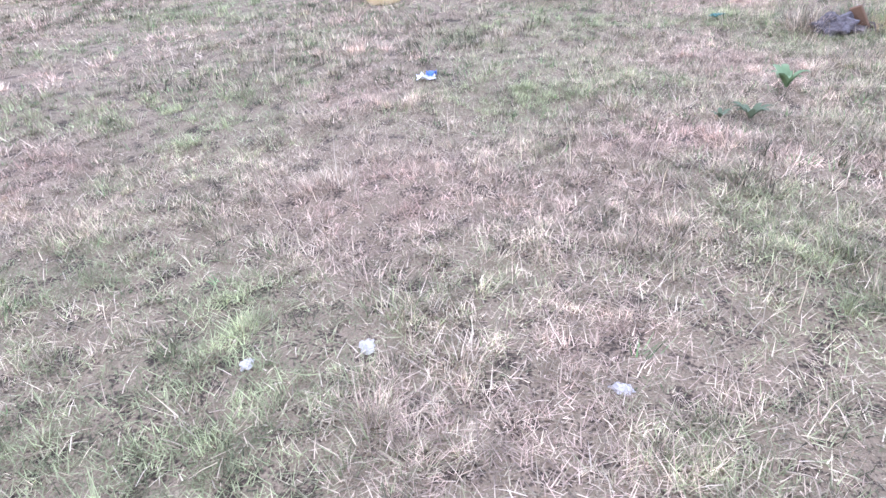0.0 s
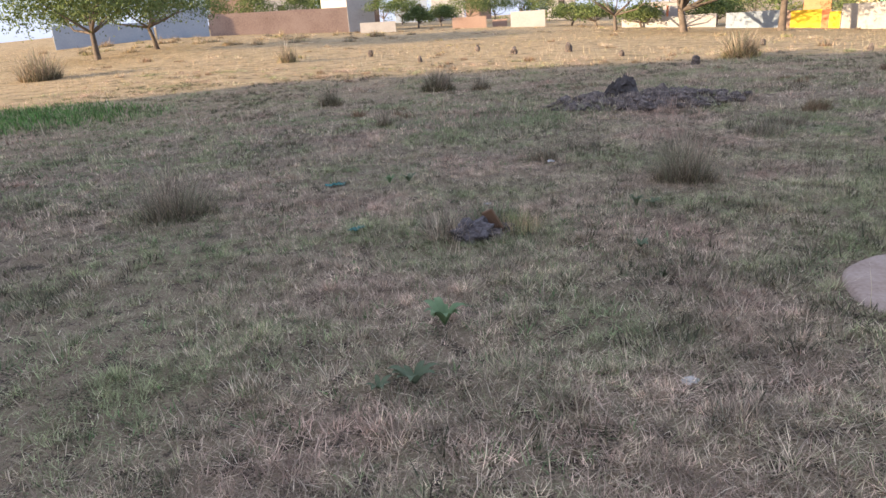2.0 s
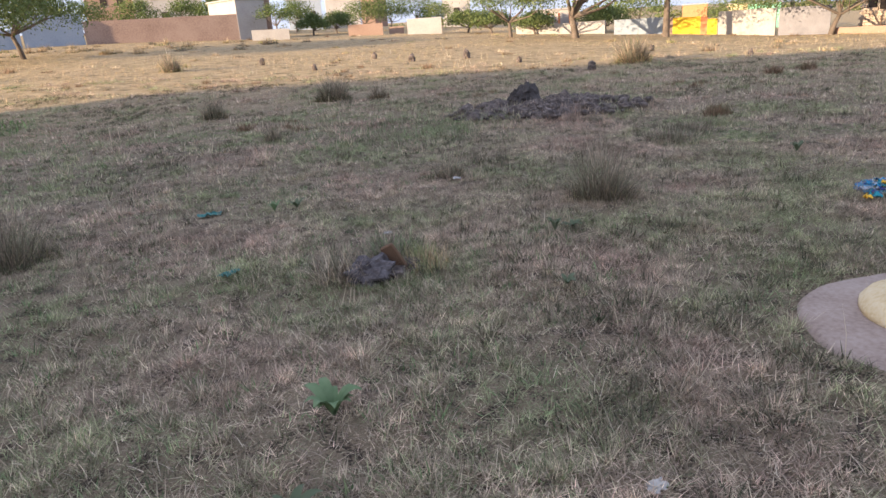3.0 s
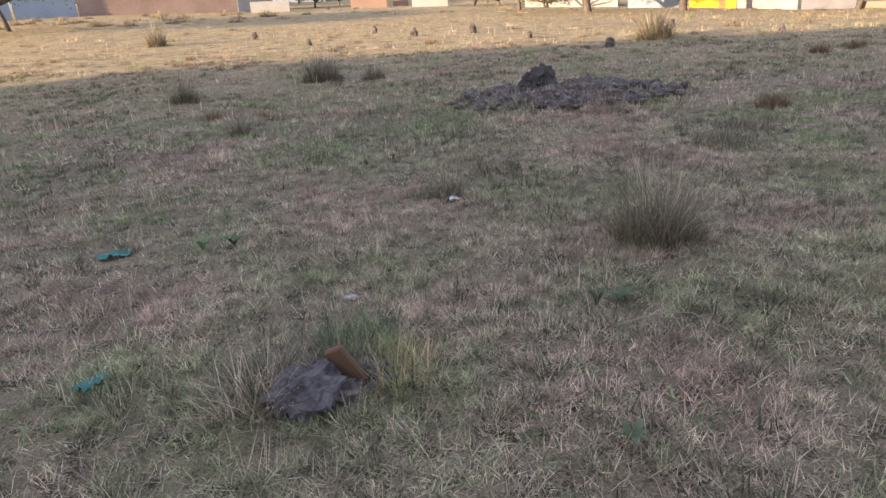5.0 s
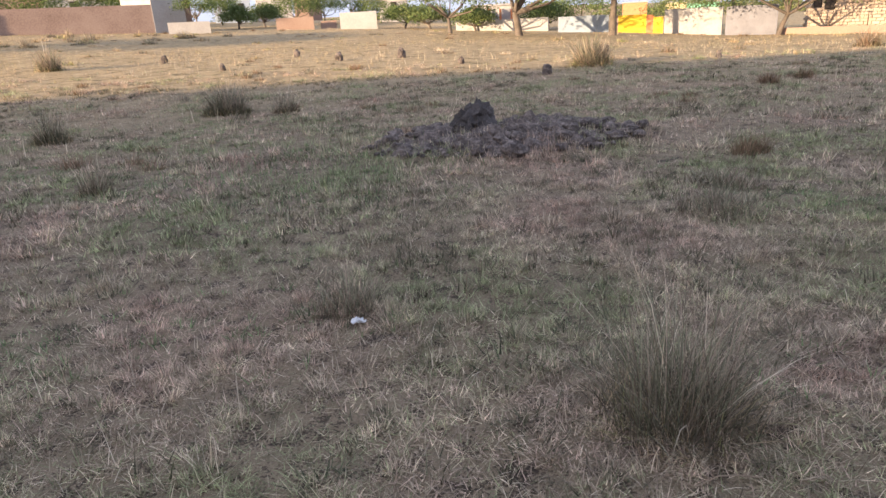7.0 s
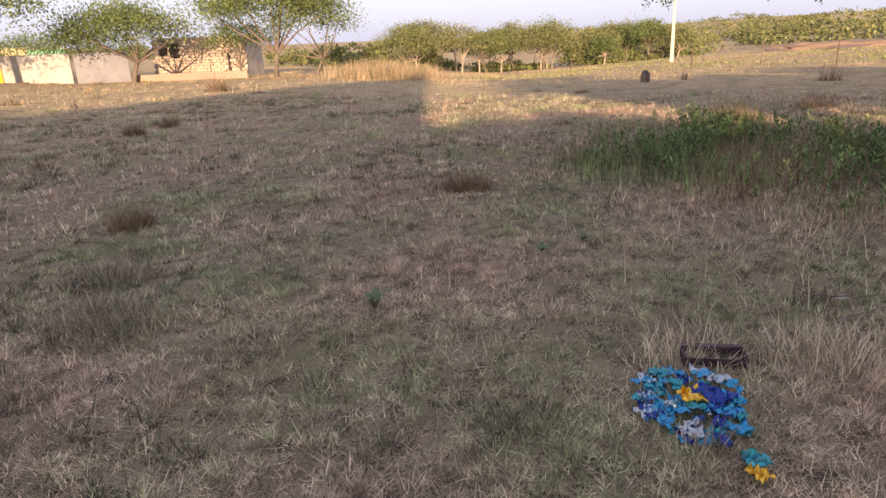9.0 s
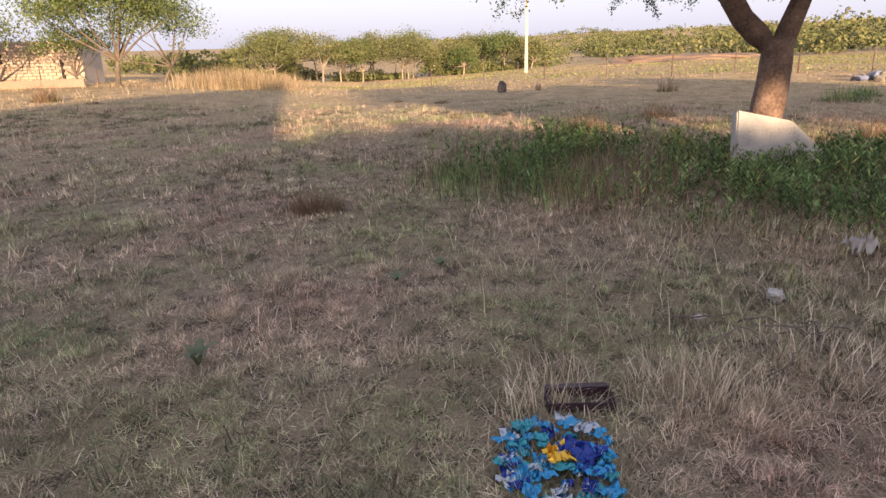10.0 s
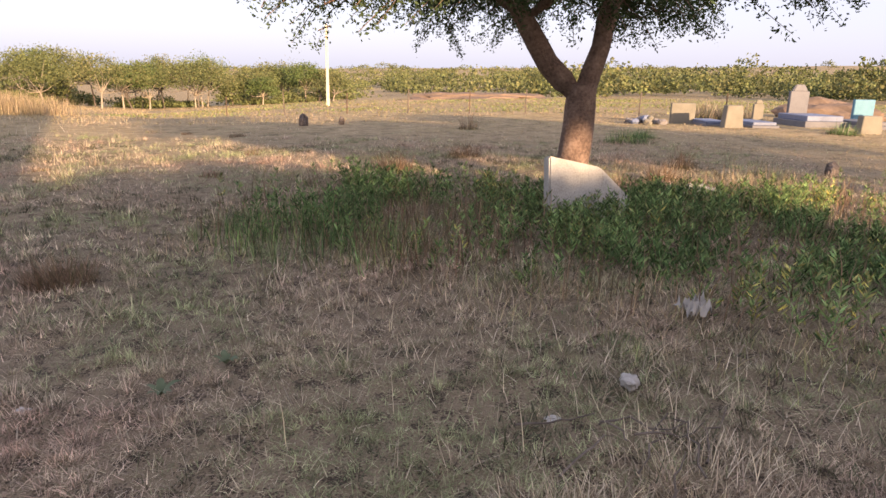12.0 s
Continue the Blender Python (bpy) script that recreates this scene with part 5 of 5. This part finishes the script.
wall_run("boundary_wall", 124, 117.2, 68, 69, 1.5, BLUEWHITE, "low pale blue whitewashed wall")
wall_run("boundary_wall", 117.0, 113.2, 69, 70, 2.6, BLUEWHITE, "pale blue-white plastered wall behind bushes")
wall_run("boundary_wall", 113.1, 102.2, 70, 71, 1.95, MUD, "long brown mud-brick compound wall")
house("white_house", 102.2, 74, 3.2, 5.5, 3.55, WHITEWALL, "small white flat-roofed house with dark brown side", 42)
house("brown_house", 100.6, 75, 2.4, 4, 3.65, MUD, "tall narrow brown mud house", 12)
house("far_house", 106.5, 96, 6, 5, 4.2, WHITEWALL, "distant white house with a flat roof", windows=((-1.5, 1.6, 0.9, 1.1),))
wall_run("low_wall", 101.3, 98.4, 68, 68, 0.9, WHITEWALL, "low white block wall by a house", 0.4)
house("far_house", 97.0, 110, 5, 5, 4.2, BLUEWHITE, "distant pale blue house", windows=((-1, 1.5, 0.8, 1.0), (1.2, 1.5, 0.8, 1.0)))
wall_run("boundary_wall", 93.7, 90.9, 72, 72, 1.05, PINKMUD, "short pink-brown brick wall")
wall_run("boundary_wall", 90.4, 89.2, 74, 74, 0.7, PINKMUD, "broken low pink wall")
wall_run("boundary_wall", 88.9, 86.1, 70, 70, 1.45, WHITEWALL, "white plastered wall end")
house("far_house", 84.8, 105, 4, 4, 4.0, WHITEWALL, "distant white house above the bushes", windows=((0, 1.6, 0.9, 1.0),))
wall_run("boundary_wall", 80.0, 73.0, 74, 72, 0.75, WHITEWALL, "low white wall under the trees")
house("white_kiosk", 77.0, 78, 4.0, 3, 2.0, WHITEWALL, "small white building with orange posts")
for k in range(4):
    x, y = at(78.3 - k * 0.85, 75.8)
    ob = part("orange_post", box(0.16, 0.16, 1.9, 0, 0, -0.1, 0.01), ORANGE)
    ob.matrix_world = pose(x, y, float(height(x, y)), 0, 0, 0)
    tagged(ob, "orange painted post before a white building", "post", "orange posts")
wall_run("boundary_wall", 72.3, 68.6, 68, 68, 1.25, BLUEWHITE, "pale blue painted wall behind a tree")
wall_run("boundary_wall", 68.5, 67.9, 68, 68, 1.35, MUD, "brown painted wall bay")
wall_run("boundary_wall", 67.9, 65.9, 68, 68, 1.35, YELLOWWALL, "bright yellow painted wall bay")
wall_run("boundary_wall", 65.9, 65.4, 68, 68, 1.45, ORANGE, "orange painted wall bay")
wall_run("boundary_wall", 65.4, 64.7, 68, 68, 1.3, YELLOWWALL, "yellow painted wall bay")
wall_run("boundary_wall", 64.6, 60.7, 68, 67, 1.9, WHITEWALL, "cream plastered boundary wall")
wall_run("metal_gate", 60.5, 57.2, 66, 65.5, 2.15, SHEET, "grey metal sheet gate", 0.08, cat="gate")
house("far_house", 66.3, 120, 3.2, 4, 2.7, ORANGE, "small distant orange house")
house("far_house", 63.2, 125, 3.2, 4, 3.0, YELLOW, "small distant yellow house")
house("far_house", 61.5, 118, 4.0, 4, 3.0, GREENPAINT, "distant white and green house", windows=((0, 1.3, 1.2, 1.0),))
for az, d, w, h in ((94.0, 130, 6, 7.0), (91.5, 140, 5, 7.5), (111, 115, 7, 5.5), (108.5, 112, 4, 5.2)):
    house("far_house", az, d, w, 5, h, (WHITEWALL, PINKMUD)[int(az) % 2], "distant plastered house among trees", windows=((-1, h - 2, 0.9, 1.0), (1.2, h - 2, 0.9, 1.0)))


def brick_building():
    """Unfinished pale brick building: coursed wall with two openings."""
    (x0, y0), (x1, y1) = from_east(54.6, 57), from_east(47.6, 54)
    L = math.hypot(x1 - x0, y1 - y0)
    z = min(float(height(x0, y0)), float(height(x1, y1))) - 0.2
    root = base("brick_building", (x0 + x1) / 2, (y0 + y1) / 2, z, math.degrees(math.atan2(y1 - y0, x1 - x0)))
    tagged(root, "unfinished pale brick building with square openings", "building")
    H = 3.2
    part("core", box(L - 0.1, 3.8, H - 0.1, 0, 2.0, 0.0, 0.02), MORTAR, root)
    rows, cols = 15, 14
    bh, bw = H / rows, L / cols
    me_full = bpy.data.meshes.new("block")
    bm = box(bw - 0.03, 0.2, bh - 0.025, 0, 0, 0, 0.01)
    bm.to_mesh(me_full)
    bm.free()
    me_full.materials.append(BRICK)
    holes = [(-L / 2 + 0.9, 1.9, 0.55, 0.6), (-L / 2 + 1.8, 1.75, 0.7, 0.95), (L / 2 - 1.4, 0.6, 0.2, 1.3)]
    for r in range(rows):
        for c in range(cols + 1):
            u = -L / 2 + (c + (0.5 if r % 2 else 0)) * bw
            zc = r * bh
            if abs(u) > L / 2 - bw * 0.4 or any(abs(u - a) < w / 2 + bw * 0.3 and b - bh * 0.5 < zc < b + h for a, b, w, h in holes):
                continue
            ob = new("block", me_full)
            ob.parent = root
            ob.location = (u, 0.02 + 0.012 * math.sin(r * 5 + c * 3), zc)
    for a, b, w, h in holes:
        part("opening", box(w, 0.24, h, a, 0.05, b, 0.01), DARK, root)
    wall_run("boundary_wall", 57.1, 49.5, 64, 60, 0.5, PINKMUD, "low pink-brown wall before the brick building")


brick_building()


# ---- trees of the village edge and the wood ----
tree("shade_tree", *at(75.3, 60), 7.2, 5.6, 21, "broad green thorn tree before a white wall", 0.22, 260, 55, trunk=0.24, fork=0.2, rz=3.4)
tree("shade_tree", *at(80.5, 66), 4.6, 3.0, 22, "low dense green thorn tree", 0.18, 90, 55, trunk=0.14, fork=0.25)
tree("shade_tree", *at(68.4, 60), 7.2, 6.0, 23, "wide spreading thorn tree with pale trunk", 0.22, 220, 55, trunk=0.22, fork=0.42)
tree("shade_tree", *from_east(56.3, 50), 5.2, 4.0, 24, "rounded dark green thorn tree on forked stems", 0.19, 170, 60, trunk=0.16, fork=0.25)
tree("shade_tree", *from_east(45.5, 46), 7.4, 4.4, 25, "tall bright green thorn tree by the reeds", 0.18, 340, 60, trunk=0.14, fork=0.2, rz=2.7)
tree("shade_tree", *from_east(42.3, 46), 5.6, 2.9, 26, "slender green thorn tree by the reeds", 0.16, 90, 60, trunk=0.09, fork=0.2, rz=2.0)
tree("shade_tree", *from_east(48.0, 49), 4.0, 2.4, 27, "bushy green thorn tree beside a brick wall", 0.16, 70, 55, trunk=0.09, fork=0.15)
tree("garden_tree", *at(121.5, 47), 5.6, 4.4, 31, "green leafy tree before a pale wall", 0.2, 230, 55, trunk=0.17, fork=0.28, rz=2.5)
tree("garden_tree", *at(117.2, 52), 5.2, 3.8, 33, "green leafy tree beside a pale wall", 0.2, 190, 45, trunk=0.14, fork=0.28, rz=2.3)
tree("garden_tree", *at(99.3, 70), 3.4, 1.7, 32, "thin-leaved grey-green small tree", 0.16, 60, 40, trunk=0.08)
for k, (az, d, h, r) in enumerate(((109.5, 84, 4.4, 2.6), (106.0, 88, 4.6, 2.4), (104, 84, 4.6, 1.8), (96.5, 78, 2.4, 1.6), (94.6, 82, 2.6, 1.8), (92.3, 88, 4.0, 3.0), (90.2, 92, 4.6, 3.0),
                                  (88.3, 95, 6.2, 2.6), (86.5, 92, 3.6, 2.4), (97.8, 95, 4.4, 2.4), (84.0, 72, 2.4, 2.0), (82.0, 70, 2.3, 2.0), (113, 90, 4.4, 3), (116, 85, 4.4, 3), (59.5, 90, 5.4, 5),
                                  (63, 98, 4.2, 4), (70.5, 92, 4.0, 4), (73, 78, 2.6, 2.2), (78.5, 73, 2.2, 1.8), (122, 75, 4, 3))):
    tree("village_tree", *at(az, d), h, r, 40 + k, ("dark green tree in the village", "olive green bush in the village", "bright green tree in the village")[k % 3], 0.22, 90, 38, trunk=0.1, fork=0.2, rz=h * 0.5, cat="tree")
for k in range(46):
    az, d = 97 + 28 * RNG.rand(), 50 + 15 * RNG.rand()
    tuft("wayside_tuft", *at(az, d), 0.35 + 0.6 * RNG.rand() ** 2, 0.6 + 0.5 * RNG.rand(), 90, (OLIVE, TUSSOCK, REED)[k % 3], ("olive weed clump before the village wall", "grey-brown weed clump before the village wall", "golden grass clump before the village wall")[k % 3], 0.9, 0.05)
# dense wood on the far slope
WOOD = np.random.RandomState(61)
for k in range(34):
    az = 35.0 - 23.0 * k / 33 + 0.9 * WOOD.randn()
    d = 72 + 20 * WOOD.rand() + (8 if k > 20 else 0)
    tall = (4.6 + 1.5 * WOOD.rand() if k < 20 else 3.0 + 1.6 * WOOD.rand()) * d / 80
    tree("woodland_tree", *from_east(az, d), tall, 1.8 + 2.4 * WOOD.rand(), 80 + k, ("olive flat-topped thorn tree at the wood's edge", "grey-green thorn tree with pale stems")[k % 2],
         0.22, 70, 40, mat=(SCRUB, FOLIAGE)[k % 4 == 3], bark=PALEBARK if k % 3 else DARKBARK, trunk=0.085, fork=0.2 + 0.25 * WOOD.rand(), rz=tall * (0.34 + 0.16 * WOOD.rand()))


def scrub(name, az0, az1, d0, d1, count, h, r, label, seed, leaf, per=34):
    rng = np.random.RandomState(seed)
    allp = []
    for k in range(count):
        az, d = az0 + (az1 - az0) * rng.rand(), d0 + (d1 - d0) * rng.rand() ** 0.8
        x, y = from_east(az, d)
        hh = h * (0.3 + 1.25 * rng.rand() ** 1.4)
        p, _ = crown_points(rng, (x, y, float(height(x, y)) + hh * 0.36), r * (0.5 + 0.9 * rng.rand()), hh * 0.62, 20, per, r * 0.13)
        allp.append(p)
    v, f = leaves(np.vstack(allp), leaf, rng, 0.7)
    tagged(fast_mesh(name, v, f, SCRUB), label, "woods", kind="stuff")


scrub("far_wood", -38, -2, 90, 190, 130, 3.6, 3.4, "olive green scrub wood beyond the graves", 1, 0.44, 11)
scrub("far_wood", -6, 20, 100, 230, 110, 3.2, 3.6, "olive green scrub wood beyond the fence", 2, 0.46, 11)
scrub("distant_wood", -40, 38, 230, 520, 120, 4.0, 8.0, "hazy green bushland on the far slopes", 3, 0.85, 12)
scrub("far_wood", -40, -10, 78, 120, 46, 4.6, 3.4, "green wooded rise behind the graves", 8, 0.40, 16)
scrub("far_wood", -42, -4, 120, 240, 110, 4.6, 4.4, "green bushland on the rise beyond the graves", 9, 0.6, 10)
scrub("far_wood", 32, 45, 66, 150, 36, 3.0, 3.0, "green scrub behind the reeds", 4, 0.36, 22)
scrub("undergrowth", 10, 36, 84, 100, 44, 1.5, 2.0, "low green undergrowth along the wood", 6, 0.26, 20)
scrub("distant_wood", 50, 125, 170, 420, 70, 5.0, 7.0, "green bushland behind the village", 5, 0.8, 13)
x, y = scatter(12000, 31, 40, 27, 37, lambda x, y: np.clip(1.25 - np.hypot(x - 35.7, (y - 32.0)) / 3.4, 0, 1))
n = len(x)
blades("reed_bed", x, y, 0.8 + 0.9 * RNG.rand(n) * np.clip(1.3 - np.hypot(x - 35.7, y - 32.0) / 4, 0.3, 1) * (0.5 + 0.8 * value_noise(x * 1.2, y * 1.2)), 0.012 + 0.012 * RNG.rand(n), 0.05 + 0.45 * RNG.rand(n), REED,
       "tall golden dry reed bed at the field edge", seg=3, droop=0.5, category="reeds")
x, y = scatter(34000, 38.5, 84, -30, 30, lambda x, y: np.clip(value_noise(x * 0.2, y * 0.2) * 2 - 0.35, 0.1, 1))
n = len(x)
blades("green_meadow", x, y, 0.08 + 0.16 * RNG.rand(n), 0.04 + 0.06 * RNG.rand(n), 0.6 + 0.9 * RNG.rand(n), MEADOW, "yellow-green meadow grass beyond the fence", seg=2, droop=0.4)

# ---- behind the walker: what throws the long shade over the field ----
def shade_building():
    root = base("farm_building", -38.0, -8.0, 0.0)
    tagged(root, "long tall plastered building behind the field", "building")
    for nm, z0, z1, grow, mat in (("building_body", -0.3, 10.45, 0.0, MUD), ("roof", 10.453, 10.7, 0.15, ROOF)):
        bm = bmesh.new()
        foot = [(-57 - grow, -13 - grow), (-24.9 + grow, -9.6 - grow), (-17 + grow, -4.6 + grow), (-57 - grow, -7.2 + grow)]
        lo = [bm.verts.new((x + 38, y + 8, z0)) for x, y in foot]
        hi = [bm.verts.new((x + 38, y + 8, z1)) for x, y in foot]
        bm.faces.new(list(reversed(lo)))
        bm.faces.new(hi)
        for k in range(4):
            bm.faces.new((lo[k], lo[(k + 1) % 4], hi[(k + 1) % 4], hi[k]))
        part(nm, bm, mat, root)


shade_building()
for k, (c, h, r, low, deep) in enumerate(((4.35, 6.35, 1.9, 0.1, 3.0), (2.5, 6.25, 1.9, 0.1, 2.9), (0.7, 6.05, 1.9, 0.1, 2.8), (-1.2, 5.65, 1.7, 0.1, 2.7), (-1.4, 7.8, 2.0, 0.7, 1.0), (-5.4, 8.0, 2.4, 0.55, 1.7), (-9.6, 8.6, 2.8, 0.5, 2.4))):
    tree("shelter_tree", -13.5 - 0.536 * c, -8.6 + 0.844 * c, h, r, 140 + k, "dense green tree behind the field", 0.6, 90, 40, trunk=0.2, fork=low, rz=deep)
